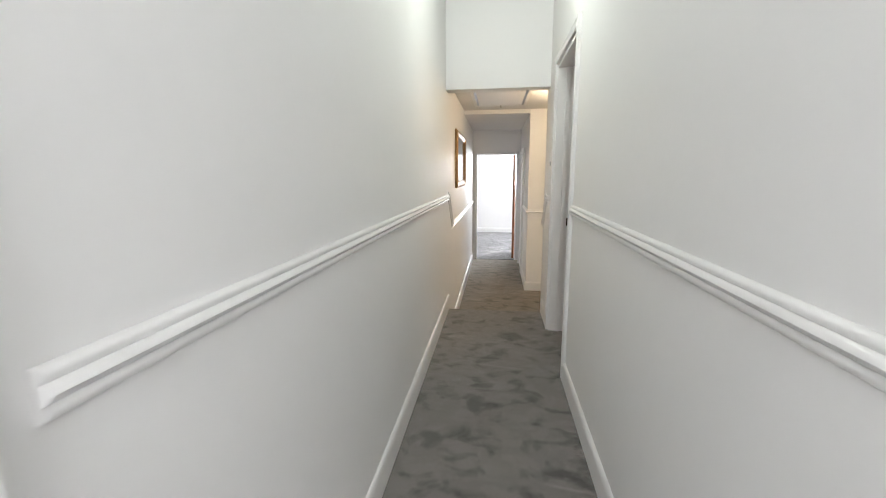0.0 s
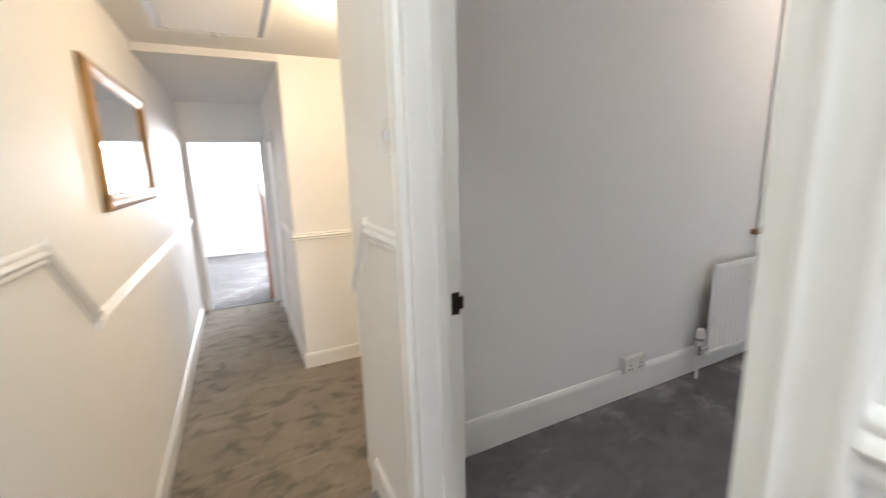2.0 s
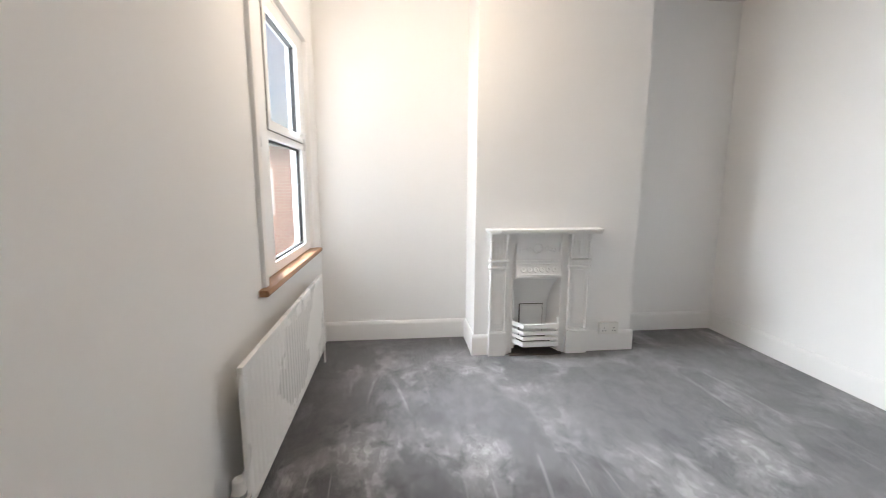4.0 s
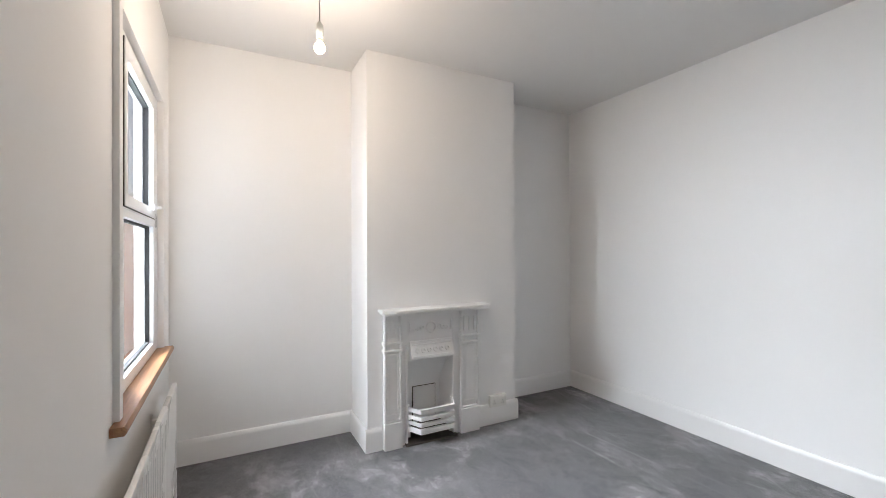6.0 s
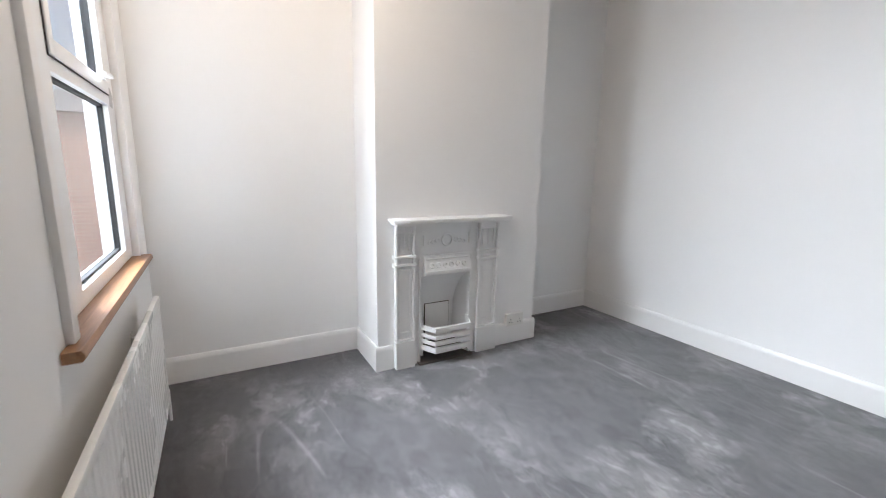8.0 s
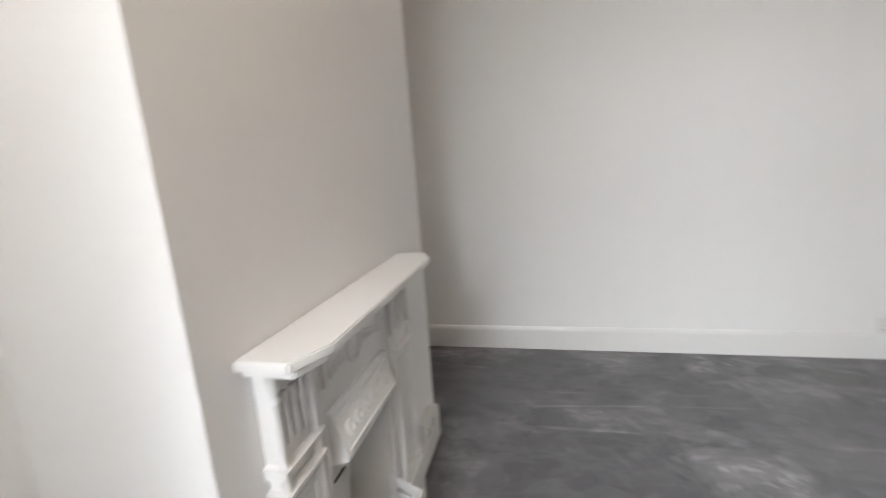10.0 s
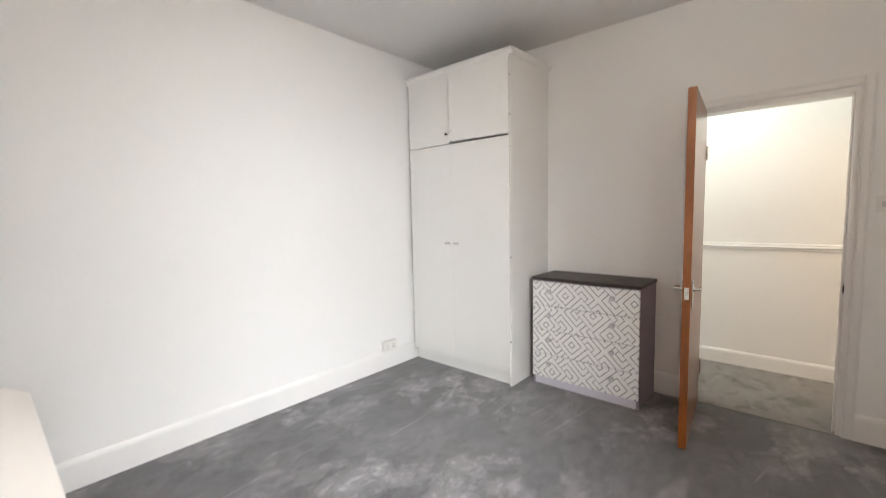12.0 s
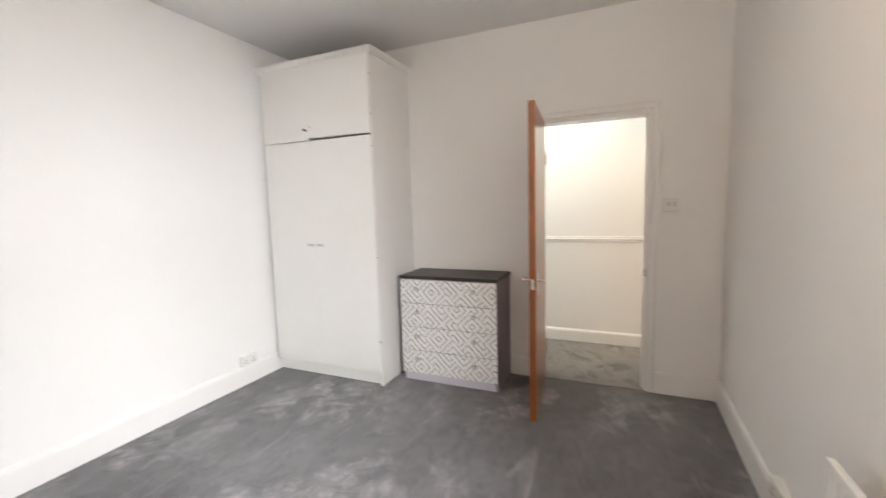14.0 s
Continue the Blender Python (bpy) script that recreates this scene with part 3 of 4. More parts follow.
bm = tube([(4.17, FY - 0.022, 1.577), (4.17, FY - 0.05, 1.577)], 0.009)
tube_into(bm, [(4.18, FY - 0.05, 1.577), (4.13, FY - 0.056, 1.574), (4.05, FY - 0.052, 1.569)], [0.008, 0.008, 0.006])
box_into(bm, (4.14, FY - 0.032, 1.562), (4.20, FY - 0.021, 1.592))
part("handle", bm, UPVC, sash, "white espagnolette handle")
structure("trim_window", boxes(((3.288, N - 0.020, WZ0), (WX0 + 0.002, N + 0.001, 2.27)), bevel=0.003), TRIM, "white painted strip closing the window reveal")
sill_bm = bmesh.new()
run_into(sill_bm, (3.235, N, WZ0 - 0.03), (4.51, N, WZ0 - 0.03), NY, UP, [(0.002, 0), (0.040, 0), (0.047, 0.008), (0.047, 0.020), (0.040, 0.029), (0.002, 0.029)])
box_into(sill_bm, (WX0 + 0.002, N - 0.002, WZ0 - 0.029), (WX1 - 0.002, FB, WZ0 - 0.001))
tagged(link("window_sill", sill_bm, SILLWOOD, 40), "oiled hardwood window sill with a rounded nose", "window sill", kind="structure")

# ---- view outside ----
structure("ground", boxes(((-60, -60, -3.3), (120, 120, -3.2))), GROUND, "concrete yards and ground far below the window")
house = thing("house", (13.5, 8.0, -3.2), "red brick house with white window surrounds", "house")
part("wall", boxes(((12.0, 3.2, -3.2), (12.25, 16.0, 2.15)), ((12.25, 3.2, -3.2), (17.0, 3.45, 2.15)), ((12.25, 15.75, -3.2), (17.0, 16.0, 2.15)), ((16.75, 3.45, -3.2), (17.0, 15.75, 2.15))), BRICK, house, "red brick wall")
bm = bmesh.new()
prism_into(bm, [(11.75, 2.15), (17.25, 2.15), (14.5, 2.85)], lambda a, b, k: (a, 16.2 if k else 3.0, b))
part("roof", bm, SLATE, house, "grey slate roof")
for y0 in (4.3, 6.42, 8.6, 10.8):
    w = part("window", boxes(((11.93, y0, 0.5), (12.0, y0 + 1.0, 0.6)), ((11.93, y0, 1.50), (12.0, y0 + 1.0, 1.63)), ((11.95, y0, 0.6), (12.0, y0 + 0.08, 1.50)), ((11.95, y0 + 0.92, 0.6), (12.0, y0 + 1.0, 1.50)), ((11.96, y0 + 0.08, 1.02), (12.0, y0 + 0.92, 1.08))), UPVC, house, "white framed window with sill and lintel")
    part("pane", boxes(((11.985, y0 + 0.08, 0.6), (11.995, y0 + 0.92, 1.50))), PLASTIC_G, w, "dark window glass")
    w = part("window", boxes(((11.93, y0, -2.2), (12.0, y0 + 1.0, -2.1)), ((11.93, y0, -0.85), (12.0, y0 + 1.0, -0.7)), ((11.95, y0, -2.1), (12.0, y0 + 0.08, -0.85)), ((11.95, y0 + 0.92, -2.1), (12.0, y0 + 1.0, -0.85))), UPVC, house, "white framed window with sill and lintel")
    part("pane", boxes(((11.985, y0 + 0.08, -2.1), (11.995, y0 + 0.92, -0.85))), PLASTIC_G, w, "dark window glass")

# ---- radiator ----
RX0, RX1, RZ0, RZ1, RY = 2.78, 4.24, 0.122, 0.652, 3.888
rad = thing("radiator", (3.51, 3.90, 0), "white enamelled panel radiator under the window", "radiator")
bm = bmesh.new()
n_fl = 30
step = (RX1 - RX0 - 0.03) / n_fl
outline = [(RX0, RY + 0.012), (RX0 + 0.004, RY + 0.004), (RX0 + 0.015, RY + 0.002)]
for i in range(n_fl):
    a = RX0 + 0.015 + i * step
    outline += [(a + step * 0.22, RY + 0.002), (a + step * 0.34, RY + 0.006), (a + step * 0.66, RY + 0.006), (a + step * 0.78, RY + 0.002)]
outline += [(RX1 - 0.015, RY + 0.002), (RX1 - 0.004, RY + 0.004), (RX1, RY + 0.012), (RX1, RY + 0.020), (RX0, RY + 0.020)]
prism_into(bm, outline, lambda a, b, k: (a, b, (RZ1 - 0.028) if k else RZ0 + 0.028))
part("fluted_panel", bm, RADW, rad, smooth=0)
part("top_rail", boxes(((RX0, RY, RZ1 - 0.03), (RX1, RY + 0.022, RZ1)), bevel=0.006), RADW, rad)
part("bottom_rail", boxes(((RX0, RY, RZ0), (RX1, RY + 0.022, RZ0 + 0.03)), bevel=0.006), RADW, rad)
for x in (3.0, 4.02):
    part("bracket", boxes(((x, RY + 0.020, 0.2), (x + 0.03, N, 0.22)), ((x, RY + 0.020, 0.52), (x + 0.03, N, 0.54)), ((x, N - 0.004, 0.18), (x + 0.03, N, 0.56))), RADW, rad, "steel wall bracket")
vx, vy = RX0 - 0.075, RY + 0.012
valve = part("valve", tube([(RX0 + 0.003, vy, 0.17), (vx, vy, 0.17)], 0.010), CHROME, rad, "chrome valve body")
bm = tube([(vx, vy, 0.145), (vx, vy, 0.20)], 0.013)
part("valve_body", bm, CHROME, valve)
part("thermostat_head", tube([(vx, vy, 0.20), (vx, vy, 0.206), (vx, vy, 0.250), (vx, vy, 0.262), (vx, vy, 0.292), (vx, vy, 0.300)], [0.016, 0.022, 0.024, 0.020, 0.019, 0.012], 18), PLASTIC, valve, "white ribbed thermostatic head")
part("collar", tube([(vx, vy, 0.232), (vx, vy, 0.246)], 0.0248, 18), PLASTIC_G, valve, "grey setting collar")
part("pipe", tube([(vx, vy, -0.01), (vx, vy, 0.148)], 0.0075), TRIM, rad, "white painted copper pipe")
part("pipe", tube([(RX1 + 0.04, vy, -0.01), (RX1 + 0.04, vy, 0.16), (RX1 - 0.003, vy, 0.165)], 0.0075), TRIM, rad, "white painted copper pipe")

# ---- fireplace ----
fp = thing("fireplace", (BX, 2.35, 0), "white painted cast-iron bedroom fireplace with mantelshelf", "fireplace")
PY0, PY1, PX = 1.965, 2.708, 4.278
for lo, hi in (((PX + 0.012, 2.115, 0.0), (BX - 0.002, FY0, 0.918)), ((PX + 0.012, FY1, 0.0), (BX - 0.002, 2.59, 0.918)), ((PX + 0.012, FY0, FZ), (BX - 0.002, FY1, 0.918))):
    part("back_plate", boxes((lo, hi), bevel=0.0015), IRON, fp)
for y0, y1 in ((2.59, PY1), (PY0, 2.115)):
    pil = part("pilaster", boxes(((PX, y0, 0.185), (BX - 0.001, y1, 0.918)), bevel=0.004), IRON, fp)
    part("plinth", boxes(((PX - 0.020, y0 - 0.006, 0.0), (BX - 0.003, y1 + 0.006, 0.18)), ((PX - 0.012, y0 - 0.003, 0.18), (BX - 0.003, y1 + 0.003, 0.195)), bevel=0.004), IRON, pil)
    fr = 0.028
    part("panel_moulding", boxes(((PX - 0.008, y0 + 0.014, 0.225), (PX, y0 + fr, 0.645)), ((PX - 0.008, y1 - fr, 0.225), (PX, y1 - 0.014, 0.645)), ((PX - 0.008, y0 + fr, 0.225), (PX, y1 - fr, 0.240)), ((PX - 0.008, y0 + fr, 0.630), (PX, y1 - fr, 0.645)), bevel=0.003), IRON, pil)
    part("panel", boxes(((PX - 0.002, y0 + 0.040, 0.252), (PX, y1 - 0.040, 0.618)), bevel=0.0008), IRON, pil)
    for z0 in (0.655, 0.705):
        bm = bmesh.new()
        run_into(bm, (PX, y0 - 0.010, z0), (PX, y1 + 0.010, z0), NX, UP, [(-0.03, 0), (0.006, 0), (0.018, 0.010), (0.018, 0.018), (0.004, 0.024), (-0.03, 0.024)])
        part("cap_moulding", bm, IRON, pil)
    for k in range(3):
        yy = y0 + 0.032 + k * (y1 - y0 - 0.064) / 2
        part("flute", boxes(((PX - 0.010, yy - 0.008, 0.755), (PX, yy + 0.008, 0.865)), bevel=0.004), IRON, pil)
    for yc in (y0 + 0.004, y1 - 0.004):
        part("colonnette", tube([(PX - 0.004, yc, 0.195), (PX - 0.004, yc, 0.20), (PX - 0.004, yc, 0.215), (PX - 0.004, yc, 0.235), (PX - 0.004, yc, 0.640), (PX - 0.004, yc, 0.735), (PX - 0.004, yc, 0.850), (PX - 0.004, yc, 0.858), (PX - 0.004, yc, 0.868), (PX - 0.004, yc, 0.900), (PX - 0.004, yc, 0.917)], [0.014, 0.016, 0.013, 0.010, 0.010, 0.010, 0.009, 0.014, 0.010, 0.016, 0.017], 14), IRON, pil, "slim turned column at the pilaster edge")
    part("neck_moulding", boxes(((PX - 0.006, y0 - 0.004, 0.872), (PX, y1 + 0.004, 0.918)), bevel=0.003), IRON, pil)
bm = bmesh.new()
SH0, SH1, SX = 1.897, 2.745, 4.168
for z0, z1, d in ((0.934, 0.953, 0.0), (0.918, 0.934, 0.014)):
    prism_into(bm, [(BX - 0.001, SH0 + d), (4.205, SH0 + d), (SX + d, SH0 + 0.085), (SX + d, SH1 - 0.085), (4.205, SH1 - d), (BX - 0.001, SH1 - d)], lambda a, b, k: (a, b, z1 if k else z0))
bmesh.ops.bevel(bm, geom=bm.edges[:], offset=0.003, segments=2, affect="EDGES")
part("mantelshelf", bm, IRON, fp)
part("frieze_ring", torus((PX + 0.010, 2.352, 0.805), (1, 0, 0), 0.036, 0.007), IRON, fp)
for s in (-1, 1):
    for k in range(3):
        part("frieze_leaf", torus((PX + 0.011, 2.352 + s * (0.068 + k * 0.028), 0.805 - 0.006 * k), (1, 0.2 * s, 0), 0.014 - 0.002 * k, 0.005, 16, 6), IRON, fp)
    part("frieze_end", boxes(((PX + 0.002, 2.352 + s * 0.165 - 0.006, 0.775), (PX + 0.014, 2.352 + s * 0.165 + 0.006, 0.845)), bevel=0.003), IRON, fp)
bm = bmesh.new()
prism_into(bm, [(BX - 0.004, 0.575), (PX - 0.030, 0.590), (PX - 0.034, 0.605), (PX + 0.004, 0.705), (PX + 0.004, 0.715), (BX - 0.004, 0.715)], lambda a, b, k: (a, 2.52 if k else 2.185, b))
bmesh.ops.bevel(bm, geom=bm.edges[:], offset=0.003, segments=1, affect="EDGES")
hood = part("hood", bm, IRON, fp)
for k in range(6):
    part("rosette", torus((PX - 0.018, 2.235 + k * 0.047, 0.650), (1, 0, -0.38), 0.014, 0.006, 16, 6), IRON, hood)
part("hood_border", boxes(((PX - 0.034, 2.2, 0.608), (PX - 0.022, 2.505, 0.618)), ((PX - 0.012, 2.2, 0.685), (PX + 0.002, 2.505, 0.694)), bevel=0.002), IRON, hood)
for ya, yb in ((FY0 - 0.016, FY0), (FY1, FY1 + 0.016)):
    part("opening_bead", boxes(((PX + 0.004, ya, 0.0), (PX + 0.014, yb, 0.70)), bevel=0.003), IRON, fp)
bm = bmesh.new()
for y0, y1, x1 in ((FY0 + 0.001, FY0 + 0.075, 4.475), (FY1 - 0.075, FY1 - 0.001, 4.475)):
    ya, yb = (y0, y1) if y0 < 2.315 else (y1, y0)
    prism_into(bm, [(BX - 0.01, ya), (4.535, ya), (4.535, yb), (4.495, yb)], lambda a, b, k: (a, b, FZ - 0.002 if k else 0.002))
part("cheek", bm, IRON, fp, "white painted splayed fire cheeks", smooth=0)
bm = bmesh.new()
prism_into(bm, [(4.437, 0.003), (4.420, 0.36), (4.400, 0.44), (4.360, 0.52), (4.315, 0.572), (4.545, 0.572), (4.545, 0.003)], lambda a, b, k: (a, FY1 - 0.012 if k else FY0 + 0.012, b))
part("fireback", bm, IRON, fp, "white painted fireback curving forward to the hood", smooth=50)
# dark box behind the plate: its rim stands for the gap's shade
part("plate_gap_shade", boxes(((4.415, 2.258, 0.100), (4.427, 2.445, 0.353))), SOOT_SHADE, fp, "dark outline painting the shade round the plate")
part("blanking_plate", boxes(((4.409, 2.262, 0.100), (4.423, 2.439, 0.349)), bevel=0.002), IRON, fp, "white blanking plate in the fireback")
part("hearth", boxes(((4.250, FY0 - 0.02, 0.0), (4.445, FY1 + 0.02, 0.012))), SOOT_SHADE, fp, "dark sooty hearth slab")
bay = [(BX - 0.012, 2.54), (4.180, 2.48), (4.180, 2.22), (BX - 0.012, 2.167)]
grate = part("grate", boxes(((4.195, 2.235, 0.085), (4.405, 2.475, 0.095))), SOOT_SHADE, fp, "dark grate floor")


def bar(z0, z1, d):
    bm = bmesh.new()
    inner = [(x + d, y) for x, y in bay]
    for (a, b), (c, e) in zip(zip(bay, bay[1:]), zip(inner, inner[1:])):
        prism_into(bm, [a, b, e, c], lambda p, q, k: (p, q, z1 if k else z0))
    return bm


for z0, z1 in ((0.095, 0.128), (0.145, 0.168), (0.186, 0.209), (0.232, 0.262)):
    part("grate_bar", bar(z0, z1, 0.022), IRON, grate, "white painted bowed grate bar", smooth=0)
for y in (2.525, 2.183):
    part("grate_post", boxes(((BX - 0.03, y - 0.008, 0.05), (BX - 0.006, y + 0.008, 0.275)), bevel=0.003), IRON, grate)

# ---- wardrobe ----
AX0, AX1, AY0, AY1, AZ = W + 0.002, 1.575, S + 0.001, 1.678, 2.50
wd = thing("wardrobe", (1.25, 1.13, 0), "white built-in wardrobe with upper cupboards and plinth", "wardrobe")
part("side_panel", boxes(((AX0, AY0, 0.10), (AX1 - 0.02, AY0 + 0.02, AZ - 0.03))), WARD, wd)
part("side_panel", boxes(((AX0, AY1 - 0.02, 0.0), (AX1, AY1, AZ - 0.03)), bevel=0.001), WARD, wd)
part("floor_board", boxes(((AX0, AY0 + 0.02, 0.10), (AX1 - 0.02, AY1 - 0.02, 0.13))), WARD, wd)
part("top_board", boxes(((AX0, AY0, AZ - 0.03), (AX1, AY1, AZ - 0.005))), WARD, wd)
# white board in truth; the door gap's shade is put into its colour
part("shelf", boxes(((AX0, AY0 + 0.02, 1.90), (AX1 - 0.002, AY1 - 0.02, 1.92))), GAP_SHADE, wd, "rail between the doors, coloured near-black for shade")
part("back_board", boxes(((AX0, AY0 + 0.02, 0.13), (AX0 + 0.01, AY1 - 0.02, AZ - 0.03))), WARD, wd)
part("plinth", boxes(((AX1 - 0.06, AY0 + 0.03, 0.0), (AX1 - 0.035, AY1 - 0.021, 0.10))), WARD, wd)
part("filler_strip", boxes(((AX1 - 0.05, AY0, 0.11), (AX1 - 0.018, AY0 + 0.038, 2.45))), WARD, wd, "white scribing strip against the wall")
bm = bmesh.new()
prof = [(0, 0), (0.010, 0), (0.014, 0.010), (0.026, 0.022), (0.030, 0.030), (0.030, 0.042), (0, 0.042)]
run_into(bm, (AX1, AY0, AZ - 0.018), (AX1, AY1 + 0.028, AZ - 0.018), X, UP, prof)
run_into(bm, (AX0, AY1, AZ - 0.018), (AX1 + 0.0, AY1, AZ - 0.018), Y, UP, prof)
part("cornice", bm, WARD, wd)
mid = 1.115
for y0, y1 in ((AY0 + 0.038, mid - 0.0005), (mid + 0.0005, AY1 - 0.002)):
    d = part("door", boxes(((AX1 + 0.002, y0, 0.112), (AX1 + 0.020, y1, 1.908)), bevel=0.0006), WARD, wd)
    yk = mid - 0.045 if y1 < mid else mid + 0.045
    part("finger_pull", boxes(((AX1 + 0.020, yk - 0.03, 1.085), (AX1 + 0.028, yk + 0.03, 1.103)), bevel=0.003), KNOBGLASS, d, "small pale finger pull")
part("rail", boxes(((AX1 - 0.018, AY0 + 0.036, 2.453), (AX1 + 0.012, AY1 - 0.002, 2.488))), WARD, wd, "white top rail")
d = part("cupboard_door", boxes(((AX1 + 0.002, AY0 + 0.038, 1.913), (AX1 + 0.020, mid - 0.004, 2.45)), bevel=0.0015), WARD, wd)
part("knob", tube([(AX1 + 0.020, mid - 0.03, 1.99), (AX1 + 0.030, mid - 0.03, 1.99), (AX1 + 0.040, mid - 0.03, 1.99), (AX1 + 0.046, mid - 0.03, 1.99)], [0.006, 0.006, 0.011, 0.007]), BRONZE, d, "small dark knob")
bm = boxes(((0.0, -0.535, 0.0), (0.018, 0.0, 0.540)), bevel=0.0015)
bm.transform(Matrix.Translation((AX1 + 0.006, AY1 - 0.002, 1.92)) @ Euler((0, 0, radians(4.5))).to_matrix().to_4x4() @ Matrix.Scale(-1, 4, (1, 0, 0)) @ Matrix.Translation((-0.018, 0, 0)))
d = part("cupboard_door", bm, WARD, wd, "white cupboard door standing slightly ajar")
part("knob", tube([(AX1 + 0.060, mid + 0.045, 2.0), (AX1 + 0.072, mid + 0.045, 2.0), (AX1 + 0.082, mid + 0.045, 2.0)], [0.006, 0.011, 0.007]), WARD, d, "small white knob")
for z in (0.35, 1.0, 1.82, 2.05, 2.33):
    part("hinge", boxes(((AX1 - 0.004, AY1 - 0.001, z), (AX1 + 0.021, AY1 + 0.003, z + 0.012))), CHROME, wd, "small metal hinge edge")

# ---- chest of drawers ----
CX0, CX1, CY0, CY1, CZ = W + 0.022, 1.374, 1.756, 2.539, 0.846
chest = thing("chest_of_drawers", ((CX0 + CX1) / 2, (CY0 + CY1) / 2, 0), "lilac-grey chest with four line-patterned drawers and dark top", "chest of drawers")
part("carcass", boxes(((CX0, CY0, 0), (CX1, CY0 + 0.018, CZ - 0.026)), ((CX0, CY1 - 0.018, 0), (CX1, CY1, CZ - 0.026)), ((CX0, CY0 + 0.018, 0.05), (CX0 + 0.006, CY1 - 0.018, CZ - 0.026)), ((CX0, CY0 + 0.018, CZ - 0.044), (CX1, CY1 - 0.018, CZ - 0.026)), ((CX0 + 0.006, CY0 + 0.018, 0.06), (CX1, CY1 - 0.018, 0.075))), LILAC, chest)
part("plinth", boxes(((CX1 - 0.016, CY0 + 0.018, 0.0), (CX1 - 0.001, CY1 - 0.018, 0.06))), LILAC_F, chest, "pale lilac plinth board")
part("top", boxes(((CX0 - 0.004, CY0 - 0.008, CZ - 0.025), (CX1 + 0.024, CY1 + 0.008, CZ)), bevel=0.007), DARKTOP, chest, "dark brown laminate top with rounded edge")
dz0, dh = 0.066, 0.188
for k in range(4):
    z0 = dz0 + k * dh
    dr = part("drawer", boxes(((CX1, CY0 + 0.001, z0), (CX1 + 0.017, CY1 - 0.001, z0 + dh - 0.004)), bevel=0.0015), PRINT, chest, "white drawer front printed with dark geometric lines")
    for y in (CY0 + 0.143, CY1 - 0.172):
        part("knob", tube([(CX1 + 0.017, y, z0 + 0.115), (CX1 + 0.026, y, z0 + 0.115), (CX1 + 0.030, y, z0 + 0.115), (CX1 + 0.040, y, z0 + 0.115), (CX1 + 0.045, y, z0 + 0.115)], [0.007, 0.007, 0.017, 0.019, 0.012], 14), KNOBGLASS, dr, "clear faceted acrylic knob")
    if k:
        # solid strip whose near-black colour stands for shade between the fronts
        part("drawer_gap_shade", boxes(((CX1 - 0.004, CY0 + 0.018, z0 - 0.004), (CX1 + 0.004, CY1 - 0.018, z0))), GAP_SHADE, chest, "near-black strip painting the shade between drawers")

# ---- bedroom door ----
LW, LH, LT = 0.735, 1.96, 0.040
leaf = thing("door_1", (W + 0.002, DS + 0.024, 0.012), "open flush door veneered in varnished red-brown wood", "door", rz=5.2, kind="structure")
part("leaf", boxes(((0, -LT / 2 + 0.02, 0), (LW, LT / 2 + 0.02, LH)), bevel=0.0015), DOORWOOD, leaf, local=True)
for side in (1, -1):
    yb = 0.02 + side * LT / 2
    plate = part("handle_plate", boxes(((LW - 0.080, min(yb, yb + side * 0.007), 0.782), (LW - 0.038, max(yb, yb + side * 0.007), 0.942)), bevel=0.003), CHROME, leaf, "satin chrome backplate", local=True)
    c = (LW - 0.059, 0.893)
    bm = tube([(c[0], yb + side * 0.006, c[1]), (c[0], yb + side * 0.015, c[1])], [0.015, 0.012], 16)
    tube_into(bm, [(c[0], yb + side * 0.014, c[1]), (c[0], yb + side * 0.042, c[1])], [0.0075, 0.0075], 14)
    sweep = [(0.014 - 0.122 * i / 10, 0.046 - 0.016 * (i / 10) ** 2, 0.004 - 0.012 * (i / 10) ** 2, 0.0075 - 0.002 * i / 10) for i in range(11)]
    rings = []
    for dx, dy, dz, h in sweep:
        rings.append([bm.verts.new((c[0] + dx, yb + side * (dy + ky * 0.0028), c[1] + dz + kz * h)) for ky, kz in ((1, 0.6), (0.4, 1), (-0.4, 1), (-1, 0.6), (-1, -0.6), (-0.4, -1), (0.4, -1), (1, -0.6))])
    for r0, r1 in zip(rings, rings[1:]):
        for i in range(8):
            bm.faces.new((r0[i], r0[(i + 1) % 8], r1[(i + 1) % 8], r1[i]))
    bm.faces.new(rings[0])
    bm.faces.new(rings[-1])
    bmesh.ops.recalc_face_normals(bm, faces=bm.faces[:])
    part("lever", bm, CHROME, plate, "curved flat satin chrome lever", local=True)
    for sx in (-0.014, 0.014):
        for sz in (0.793, 0.931):
            part("screw", tube([(c[0] + sx, yb + side * 0.006, sz), (c[0] + sx, yb + side * 0.0085, sz)], 0.0035, 10), CHROME, plate, local=True)
part("latch_plate", boxes(((LW - 0.001, 0.009, 0.842), (LW + 0.0015, 0.031, 0.908))), CHROME, leaf, "satin chrome latch plate", local=True)
part("latch", boxes(((LW + 0.001, 0.013, 0.867), (LW + 0.011, 0.027, 0.883)), bevel=0.002), CHROME, leaf, local=True)
for z in (0.2, 1.65):
    part("hinge", tube([(-0.004, 0.046, z), (-0.004, 0.046, z + 0.09)], 0.006), CHROME, leaf, local=True)
strike = thing("strike_plate", (0.97, DN - 0.02, 0.86), "dark bronze strike plate on the door lining", "strike plate")
part("plate", boxes(((0.955, DN - 0.0225, 0.836), (0.978, DN - 0.0198, 0.896)), bevel=0.001), BRONZE, strike)
part("lip", boxes(((0.976, DN - 0.026, 0.850), (0.989, DN - 0.019, 0.884)), bevel=0.002), BRONZE, strike)
